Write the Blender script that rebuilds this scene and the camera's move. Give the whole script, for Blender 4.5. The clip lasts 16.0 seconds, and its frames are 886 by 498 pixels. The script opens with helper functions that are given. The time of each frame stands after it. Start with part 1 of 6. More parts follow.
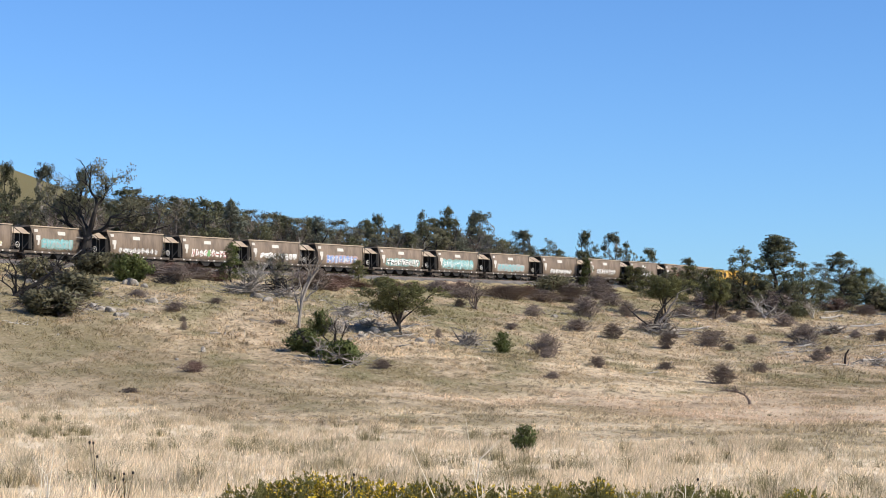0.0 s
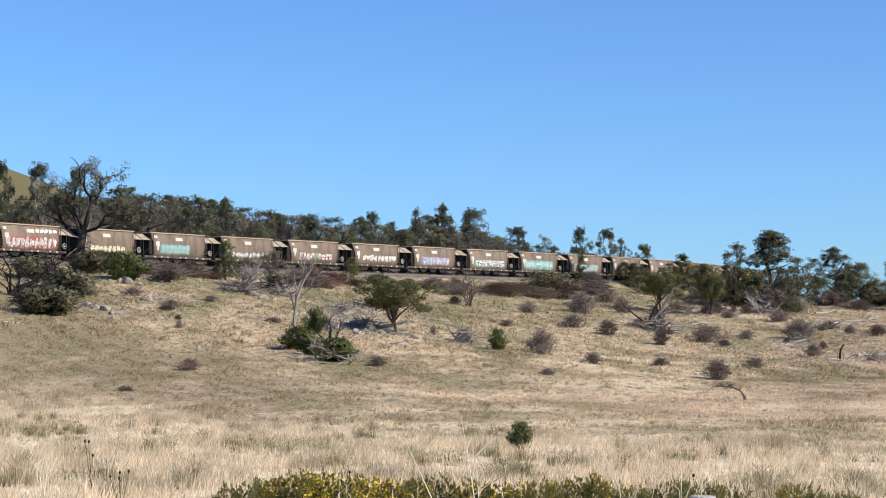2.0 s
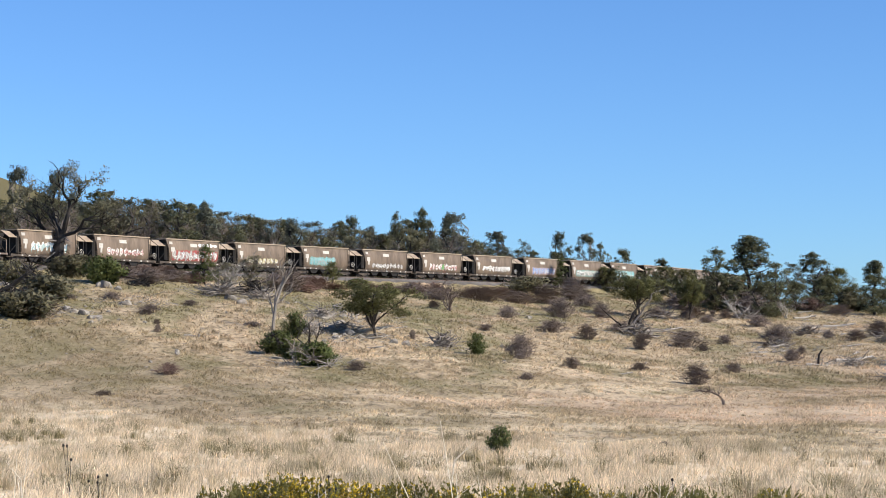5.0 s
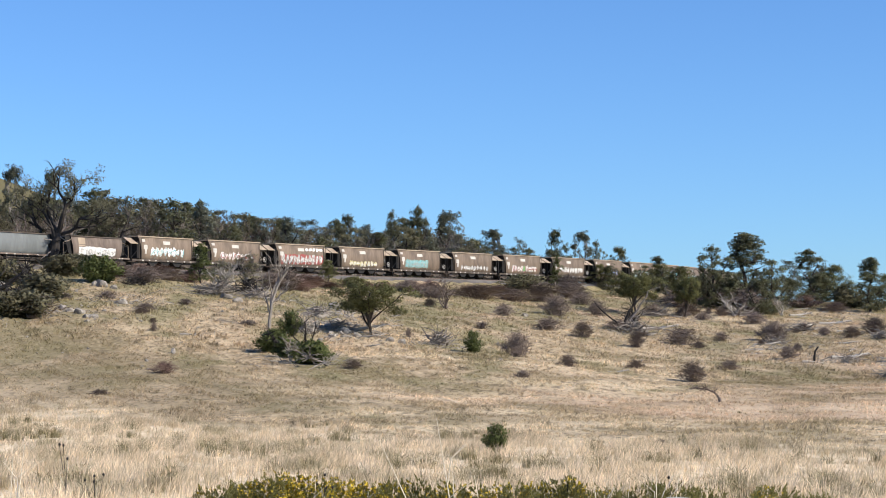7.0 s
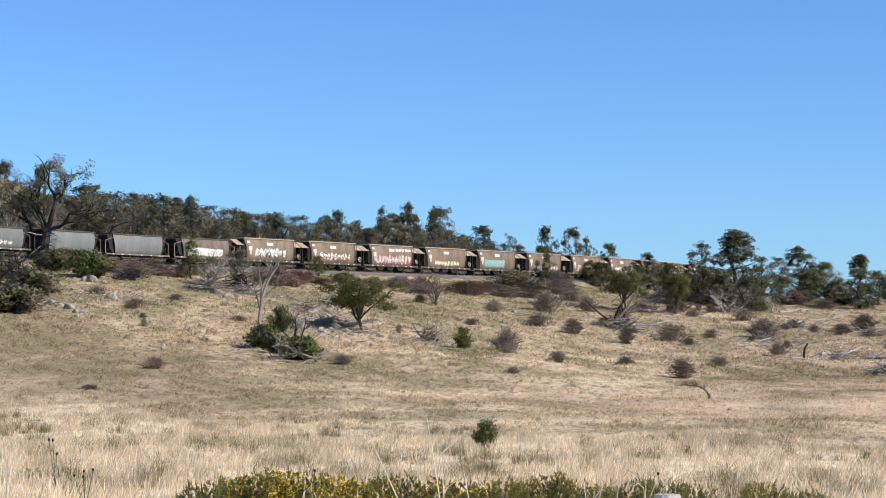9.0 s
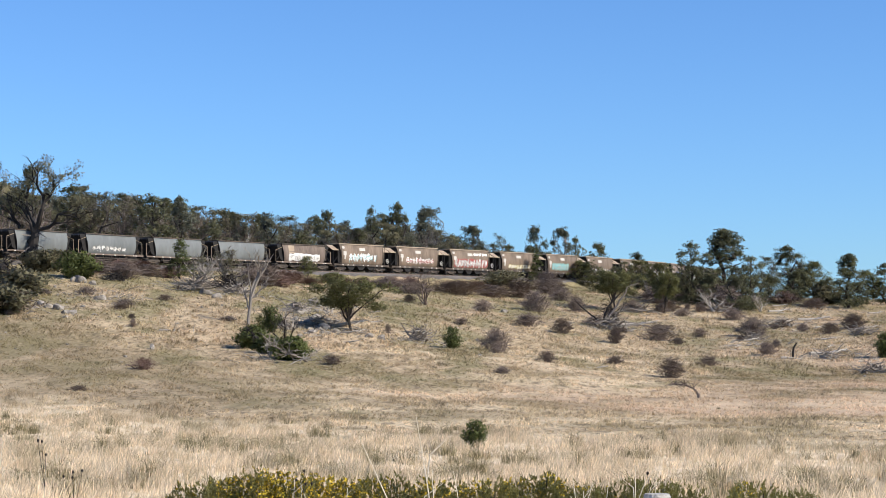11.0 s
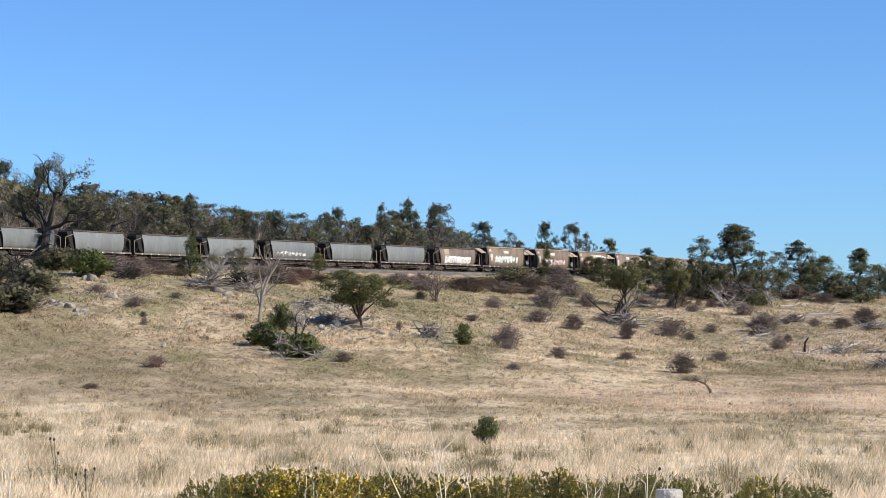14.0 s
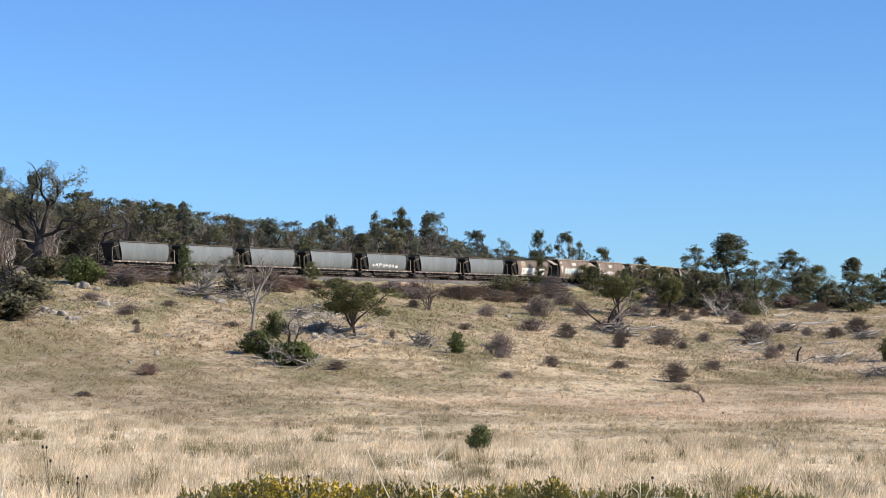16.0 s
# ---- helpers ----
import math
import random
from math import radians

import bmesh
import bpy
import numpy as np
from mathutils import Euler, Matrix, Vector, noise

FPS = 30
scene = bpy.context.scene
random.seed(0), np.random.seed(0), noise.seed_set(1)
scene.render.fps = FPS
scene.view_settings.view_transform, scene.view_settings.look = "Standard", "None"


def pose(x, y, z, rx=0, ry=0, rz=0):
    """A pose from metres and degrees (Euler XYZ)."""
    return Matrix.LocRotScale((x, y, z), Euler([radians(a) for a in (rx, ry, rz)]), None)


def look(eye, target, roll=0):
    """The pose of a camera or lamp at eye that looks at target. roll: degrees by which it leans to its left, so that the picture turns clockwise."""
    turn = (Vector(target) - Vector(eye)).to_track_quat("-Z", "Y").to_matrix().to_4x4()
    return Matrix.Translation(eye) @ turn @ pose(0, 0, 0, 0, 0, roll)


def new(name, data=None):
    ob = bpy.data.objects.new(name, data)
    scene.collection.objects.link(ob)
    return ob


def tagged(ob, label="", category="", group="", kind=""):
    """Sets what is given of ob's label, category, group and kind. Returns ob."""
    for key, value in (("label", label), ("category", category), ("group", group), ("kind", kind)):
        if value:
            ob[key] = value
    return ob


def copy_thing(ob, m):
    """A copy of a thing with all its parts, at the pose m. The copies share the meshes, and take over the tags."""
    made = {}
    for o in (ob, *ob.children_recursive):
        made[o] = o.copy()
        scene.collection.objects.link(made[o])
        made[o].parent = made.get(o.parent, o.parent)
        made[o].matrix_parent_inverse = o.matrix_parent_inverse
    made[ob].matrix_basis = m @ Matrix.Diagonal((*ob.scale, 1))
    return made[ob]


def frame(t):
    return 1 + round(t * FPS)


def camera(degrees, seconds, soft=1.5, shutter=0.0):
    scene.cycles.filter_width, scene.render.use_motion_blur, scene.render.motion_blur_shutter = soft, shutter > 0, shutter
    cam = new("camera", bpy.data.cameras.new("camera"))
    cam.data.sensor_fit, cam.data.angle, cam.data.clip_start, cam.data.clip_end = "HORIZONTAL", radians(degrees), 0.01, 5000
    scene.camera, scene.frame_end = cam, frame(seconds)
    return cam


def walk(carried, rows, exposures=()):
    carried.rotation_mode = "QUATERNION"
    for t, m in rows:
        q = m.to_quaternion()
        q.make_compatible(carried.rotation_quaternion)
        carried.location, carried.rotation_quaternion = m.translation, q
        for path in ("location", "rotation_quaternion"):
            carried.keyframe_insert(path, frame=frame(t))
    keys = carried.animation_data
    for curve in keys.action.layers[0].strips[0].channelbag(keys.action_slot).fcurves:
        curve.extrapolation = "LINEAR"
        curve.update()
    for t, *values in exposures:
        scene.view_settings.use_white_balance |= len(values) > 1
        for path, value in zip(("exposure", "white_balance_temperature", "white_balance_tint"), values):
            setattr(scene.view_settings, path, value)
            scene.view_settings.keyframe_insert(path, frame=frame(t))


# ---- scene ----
# ---- camera ----
EYE = 3.2
cam = camera(26.0, 16.0, soft=0.65)
walk(cam, [
(0, pose(0, 0, EYE, 93.4476, -0.3714, 0.8765)),
    (0.5, pose(0, 0, EYE, 93.4641, -0.3503, 0.6947)),
    (1, pose(0, 0, EYE, 93.4291, -0.2885, 0.6351)),
    (1.5, pose(0, 0, EYE, 93.3882, -0.1466, 0.6694)),
    (2, pose(0, 0, EYE, 93.3577, -0.0975, 0.7339)),
    (2.5, pose(0, 0, EYE, 93.3358, -0.0790, 0.7412)),
    (3, pose(0, 0, EYE, 93.4151, -0.0545, 0.6406)),
    (3.5, pose(0, 0, EYE, 93.4763, -0.1036, 0.4682)),
    (4, pose(0, 0, EYE, 93.4946, -0.1828, 0.2516)),
    (6.5, pose(0, 0, EYE, 93.4859, -0.0759, 0.0108)),
    (7, pose(0, 0, EYE, 93.4378, -0.0000, 0.0000)),
    (7.5, pose(0, 0, EYE, 93.3860, -0.0185, -0.0520)),
    (8, pose(0, 0, EYE, 93.3327, -0.0460, -0.1290)),
    (8.5, pose(0, 0, EYE, 93.3160, -0.1374, -0.2198)),
    (9, pose(0, 0, EYE, 93.3163, -0.1359, -0.2977)),
    (11.5, pose(0, 0, EYE, 93.3179, -0.0037, -0.6370)),
    (12, pose(0, 0, EYE, 93.2858, -0.0014, -0.6205)),
    (12.5, pose(0, 0, EYE, 93.2609, 0.0501, -0.5907)),
    (13, pose(0, 0, EYE, 93.2140, 0.0373, -0.5164)),
    (13.5, pose(0, 0, EYE, 93.1847, 0.1440, -0.3938)),
    (14, pose(0, 0, EYE, 93.2165, 0.2540, -0.2775)),
    (14.5, pose(0, 0, EYE, 93.2540, 0.3474, -0.1520)),
    (15, pose(0, 0, EYE, 93.3566, 0.3585, -0.1318)),
    (15.5, pose(0, 0, EYE, 93.4418, 0.2692, -0.2474)),
    (16, pose(0, 0, EYE, 93.4676, 0.1370, -0.4853)),
])

# ---- light ----
SUN_AZ, SUN_EL = radians(112), radians(37)      # azimuth clockwise from +Y
world = bpy.data.worlds.new("sky")
scene.world = world
world.use_nodes = True
wn, wl = world.node_tree.nodes, world.node_tree.links
sky = wn.new("ShaderNodeTexSky")
sky.sky_type = "NISHITA"
sky.sun_disc = False
sky.sun_elevation, sky.sun_rotation = SUN_EL, SUN_AZ
sky.altitude, sky.air_density, sky.dust_density, sky.ozone_density = 300, 1.0, 0.35, 2.2
clear = wn.new("ShaderNodeMix")
clear.data_type, clear.blend_type = "RGBA", "MULTIPLY"
clear.inputs["Factor"].default_value = 1.0
clear.inputs["B"].default_value = (0.545, 0.84, 1.25, 1)
wl.new(sky.outputs[0], clear.inputs["A"])
wl.new(clear.outputs["Result"], wn["Background"].inputs[0])
wn["Background"].inputs[1].default_value = 0.105
sun_dir = Vector((math.sin(SUN_AZ) * math.cos(SUN_EL), math.cos(SUN_AZ) * math.cos(SUN_EL), math.sin(SUN_EL)))
sun = new("sun", bpy.data.lights.new("sun", "SUN"))
sun.data.energy, sun.data.angle, sun.data.color = 4.9, radians(0.55), (1.0, 0.915, 0.78)
sun.matrix_world = look(sun_dir * 100, (0, 0, 0))
scene.view_settings.exposure = 0.32


# ---- materials ----
def mat(name, base, second=None, rough=0.85, metal=0.0, scale=2.0, fine=14.0, amount=0.6, bump=0.0, island=0.0, spread=0.0, stretch=None):
    """Two-scale mottled surface: base to second by coarse and fine noise; island and spread vary pieces and objects."""
    m = bpy.data.materials.new(name)
    m.use_nodes = True
    n, l = m.node_tree.nodes, m.node_tree.links
    b = n["Principled BSDF"]
    b.inputs["Roughness"].default_value, b.inputs["Metallic"].default_value = rough, metal
    b.inputs["Specular IOR Level"].default_value = 0.25
    second = second or tuple(c * 0.6 for c in base)
    geo = n.new("ShaderNodeTexCoord")
    n1, n2 = n.new("ShaderNodeTexNoise"), n.new("ShaderNodeTexNoise")
    n1.inputs["Scale"].default_value, n2.inputs["Scale"].default_value = scale, fine
    n1.inputs["Detail"].default_value = 4
    where = geo.outputs["Object"]
    if stretch:
        mp = n.new("ShaderNodeMapping")
        mp.inputs["Scale"].default_value = stretch
        l.new(where, mp.inputs[0])
        where = mp.outputs[0]
    for q in (n1, n2):
        l.new(where, q.inputs["Vector"])
    add = n.new("ShaderNodeMath")
    add.operation = "MULTIPLY_ADD"
    l.new(n2.outputs[0], add.inputs[0])
    add.inputs[1].default_value = 0.5
    l.new(n1.outputs[0], add.inputs[2])
    ramp = n.new("ShaderNodeMapRange")
    ramp.inputs[1].default_value, ramp.inputs[2].default_value = 0.55, 0.95
    ramp.inputs[4].default_value = amount
    l.new(add.outputs[0], ramp.inputs[0])
    mix = n.new("ShaderNodeMix")
    mix.data_type = "RGBA"
    mix.inputs["A"].default_value, mix.inputs["B"].default_value = (*base, 1), (*second, 1)
    fac = ramp.outputs[0]
    if island:
        g = n.new("ShaderNodeNewGeometry")
        a2 = n.new("ShaderNodeMath")
        a2.operation = "MULTIPLY_ADD"
        l.new(g.outputs["Random Per Island"], a2.inputs[0])
        a2.inputs[1].default_value = island
        l.new(ramp.outputs[0], a2.inputs[2])
        a2.use_clamp = True
        fac = a2.outputs[0]
    l.new(fac, mix.inputs["Factor"])
    colour = mix.outputs["Result"]
    if spread:
        o, hs = n.new("ShaderNodeObjectInfo"), n.new("ShaderNodeHueSaturation")
        mr = n.new("ShaderNodeMapRange")
        mr.inputs[3].default_value, mr.inputs[4].default_value = 1 - spread, 1 + spread
        l.new(o.outputs["Random"], mr.inputs[0])
        l.new(mr.outputs[0], hs.inputs["Value"])
        l.new(colour, hs.inputs["Color"])
        colour = hs.outputs[0]
    l.new(colour, b.inputs["Base Color"])
    if bump:
        bp = n.new("ShaderNodeBump")
        bp.inputs["Strength"].default_value = bump
        bp.inputs["Distance"].default_value = 0.05
        l.new(n2.outputs[0], bp.inputs["Height"])
        l.new(bp.outputs[0], b.inputs["Normal"])
    return m


def leaf_mat(name, base, second, spread=0.2):
    m = mat(name, base, second, rough=0.6, scale=0.7, fine=5, amount=0.45, island=0.4, spread=spread)
    n, l = m.node_tree.nodes, m.node_tree.links
    b, out = n["Principled BSDF"], n["Material Output"]
    tr, ms = n.new("ShaderNodeBsdfTranslucent"), n.new("ShaderNodeMixShader")
    l.new(b.inputs["Base Color"].links[0].from_socket, tr.inputs[0])
    ms.inputs[0].default_value = 0.5
    l.new(b.outputs[0], ms.inputs[1])
    l.new(tr.outputs[0], ms.inputs[2])
    l.new(ms.outputs[0], out.inputs[0])
    return m


M = {
    "gum": leaf_mat("gum_leaves", (0.205, 0.208, 0.114), (0.114, 0.117, 0.070)),
    "gum_b": leaf_mat("gum_leaves_blue", (0.215, 0.225, 0.163), (0.125, 0.133, 0.100)),
    "gum_o": leaf_mat("gum_leaves_olive", (0.254, 0.238, 0.146), (0.149, 0.138, 0.086)),
    "wattle": leaf_mat("wattle_leaves", (0.236, 0.236, 0.097), (0.130, 0.132, 0.057)),
    "bush": leaf_mat("bush_leaves", (0.172, 0.201, 0.071), (0.083, 0.103, 0.037)),
    "gorse": leaf_mat("gorse_spines", (0.300, 0.270, 0.090), (0.140, 0.130, 0.046), 0.1),
    "flower": mat("gorse_flower", (0.62, 0.45, 0.04), (0.46, 0.30, 0.02), rough=0.6),
    "bark": mat("bark", (0.085, 0.070, 0.058), (0.030, 0.024, 0.020), scale=1.5, fine=9, amount=0.9, bump=0.6),
    "bark_pale": mat("pale_bark", (0.26, 0.23, 0.20), (0.10, 0.085, 0.07), scale=1.5, fine=8, bump=0.5),
    "dead": mat("grey_dead_wood", (0.345, 0.300, 0.250), (0.150, 0.125, 0.105), scale=1.2, fine=12, bump=0.6, spread=0.2),
    "bleached": mat("bleached_wood", (0.47, 0.425, 0.365), (0.24, 0.21, 0.175), scale=1.2, fine=12, bump=0.5, spread=0.2),
    "dead_dark": mat("dark_dead_wood", (0.040, 0.034, 0.030), (0.016, 0.013, 0.011), scale=1.2, fine=10, bump=0.5),
    "twig": mat("bare_twigs", (0.215, 0.165, 0.135), (0.120, 0.092, 0.076), scale=2, island=0.5, amount=0.4, spread=0.2),
    "scrub": mat("red_brown_scrub", (0.220, 0.140, 0.110), (0.125, 0.080, 0.064), scale=2, island=0.5, amount=0.4, spread=0.2),
    "rock": mat("lichened_rock", (0.40, 0.355, 0.295), (0.16, 0.14, 0.115), scale=1.3, fine=7, amount=0.9, bump=0.8, spread=0.15),
    "ballast": mat("ballast", (0.165, 0.148, 0.135), (0.075, 0.067, 0.062), scale=0.5, fine=5, amount=0.9, bump=0.8),
}


# ---- mesh helpers ----
class Build:
    """Collects vertices and faces of one mesh."""

    def __init__(self):
        self.v, self.f, self.n, self.normals = [], [], 0, []

    def add(self, v, f):
        v = np.asarray(v, float)
        self.f.extend([[i + self.n for i in q] for q in f])
        self.v.append(v)
        self.n += len(v)

    def quads(self, c, a, b):
        """Many quads: centres c, half axes a and b, all n x 3."""
        v = np.stack([c - a - b, c + a - b, c + a + b, c - a + b], 1).reshape(-1, 3)
        k = np.arange(len(c) * 4).reshape(-1, 4) + self.n
        self.f.extend(k.tolist())
        self.v.append(v)
        self.n += len(v)

    def tris(self, p, q, r):
        v = np.stack([p, q, r], 1).reshape(-1, 3)
        self.f.extend((np.arange(len(p) * 3).reshape(-1, 3) + self.n).tolist())
        self.v.append(v)
        self.n += len(v)

    def tube(self, pts, radii, sides=5):
        pts = [Vector(p) for p in pts]
        rings = []
        for i, p in enumerate(pts):
            d = (pts[min(i + 1, len(pts) - 1)] - pts[max(i - 1, 0)]).normalized()
            a = d.orthogonal().normalized()
            b = d.cross(a)
            rings.extend([p + (a * math.cos(6.2832 * k / sides) + b * math.sin(6.2832 * k / sides)) * radii[i] for k in range(sides)])
        f = []
        for i in range(len(pts) - 1):
            for k in range(sides):
                k2 = (k + 1) % sides
                f.append([i * sides + k, i * sides + k2, (i + 1) * sides + k2, (i + 1) * sides + k])
        f.append(list(range(sides))[::-1])
        f.append([(len(pts) - 1) * sides + k for k in range(sides)])
        self.add(rings, f)

    def box(self, x0, x1, y0, y1, z0, z1):
        v = [(x, y, z) for z in (z0, z1) for x, y in ((x0, y0), (x1, y0), (x1, y1), (x0, y1))]
        self.add(v, [[3, 2, 1, 0], [4, 5, 6, 7], [0, 1, 5, 4], [1, 2, 6, 5], [2, 3, 7, 6], [3, 0, 4, 7]])

    def prism(self, outline, y0, y1):
        """An outline in x, z drawn out from y0 to y1."""
        k = len(outline)
        v = [(x, y0, z) for x, z in outline] + [(x, y1, z) for x, z in outline]
        f = [list(range(k)), list(range(k, 2 * k))[::-1]] + [[(i + 1) % k, i, k + i, k + (i + 1) % k] for i in range(k)]
        self.add(v, f)

    def mesh(self, name, material, smooth=False):
        me = bpy.data.meshes.new(name)
        me.from_pydata(np.concatenate(self.v).tolist() if self.v else [], [], self.f)
        me.materials.append(material)
        if smooth:
            me.polygons.foreach_set("use_smooth", [True] * len(me.polygons))
        me.update()
        if self.normals:
            me.normals_split_custom_set_from_vertices(np.concatenate(self.normals).tolist())
        return me


def part(name, build, material, parent=None, label="", smooth=False):
    ob = new(name, build.mesh(name, material, smooth))
    ob.parent = parent
    if label:
        tagged(ob, label)
    return ob


# ---- the lie of the land ----
# bearing x / y, and there the brow in front of the railway: its distance, its height over the eye, the rise of the hill behind
B_U = (-0.35, -0.231, -0.156, -0.052, 0.008, 0.064, 0.122, 0.181, 0.231, 0.36)
B_D = (215, 238, 247, 276, 297, 318, 333, 335, 330, 320)
B_Z = (11.4, 11.7, 11.6, 11.75, 12.0, 12.1, 11.9, 11.0, 10.2, 8.5)
B_H = (17, 15, 12, 8.5, 7.0, 5.0, 1.0, -3.0, -6.0, -8.0)
P_Y = (-200, -20, 6, 20, 40, 60, 85, 110, 135, 155, 185, 230, 270, 300)
P_Z = (-1.5, -1.65, -1.75, -2.5, -2.8, -3.27, -3.40, -3.1, -2.2, -0.9, 1.36, 5.75, 10.0, 12.0)
TRACK0, HEAD, BEND, RADIUS, BEND_END = (-40.6, 254.4), radians(38.8), 88.0, 250.0, 230.0
LEAD, LEAD_CURVE = 25.0, 0.0027                   # the line comes round a gentle curve before this point
RAIL0, GRADE = 12.7 + EYE, 0.0143


def track(s):
    """Place on the centre line, s metres on from its start: x, y, rail height, heading (clockwise from +Y)."""
    x, y = TRACK0
    if s < LEAD:
        h = HEAD - LEAD_CURVE * (LEAD - s)
        x += LEAD * math.sin(HEAD) - (math.cos(h) - math.cos(HEAD)) / LEAD_CURVE
        y += LEAD * math.cos(HEAD) - (math.sin(HEAD) - math.sin(h)) / LEAD_CURVE
        return x, y, RAIL0 + GRADE * s, h
    a = min(s, BEND)
    x, y, h = x + a * math.sin(HEAD), y + a * math.cos(HEAD), HEAD
    if s > BEND:
        b = min(s, BEND_END) - BEND
        h2 = HEAD - b / RADIUS
        x += RADIUS * (math.cos(h2) - math.cos(HEAD))
        y += RADIUS * (math.sin(HEAD) - math.sin(h2))
        h = h2
        if s > BEND_END:
            x, y = x + (s - BEND_END) * math.sin(h), y + (s - BEND_END) * math.cos(h)
    return x, y, RAIL0 + GRADE * s, h


LINE = np.array([track(s) for s in range(-160, 420, 4)])


def smooth01(t):
    t = np.clip(t, 0, 1)
    return t * t * (3 - 2 * t)


def wobble(x, y):
    """Soft unevenness of the land, in metres."""
    return 0.35 * np.sin(x * 0.11 + 1.3 * np.sin(y * 0.05)) * np.sin(y * 0.083 + 0.6) + 0.10 * np.sin(x * 0.47 + y * 0.21) * np.sin(y * 0.39 - x * 0.13)


def land(x, y):
    """Height of the ground at x, y (arrays)."""
    x, y = np.broadcast_arrays(np.asarray(x, float), np.asarray(y, float))
    u = np.clip(x / np.maximum(y, 30.0), -0.36, 0.36)
    d, zt, hill = np.interp(u, B_U, B_D), np.interp(u, B_U, B_Z), np.interp(u, B_U, B_H)
    ye = y + (y / d * 300 - y) * smooth01((y - 80) / 120)
    z = np.interp(np.minimum(ye, 300), P_Y, P_Z)
    z = z + (zt - 12.0) * smooth01((ye - 150) / 150)
    back = smooth01((y - d - 10) / 110)
    z = z + hill * back + 0.010 * np.maximum(y - d - 120, 0) * np.sign(hill)
    # grassy hill far to the west
    z = z + 121.0 * np.exp(-((x + 400) / 220) ** 2 - ((y - 650) / 170) ** 2)
    z = np.where(y > 900, z - (y - 900) * 0.03, z)
    z = z + wobble(x, y) * smooth01((y - 5) / 30) * (0.35 + 0.65 * smooth01((y - 60) / 80)) + EYE
    # the railway bed: a low bank in front, a shallow cutting behind
    best, rail = np.full(x.shape, 1e9), np.zeros(x.shape)
    for lx, ly, lz, _ in LINE:
        q = (x - lx) ** 2 + (y - ly) ** 2
        near = q < best
        best, rail = np.where(near, q, best), np.where(near, lz, rail)
    off = np.sqrt(best)
    bed, slope = rail - 0.62, np.maximum(off - 3.0, 0) / 1.6
    cut = np.where(off < 60, np.clip(z, bed - slope, bed + slope), z)
    return np.where(off < 3.0, bed, cut)


def ground_z(x, y):
    return float(land(np.array([x]), np.array([y]))[0])


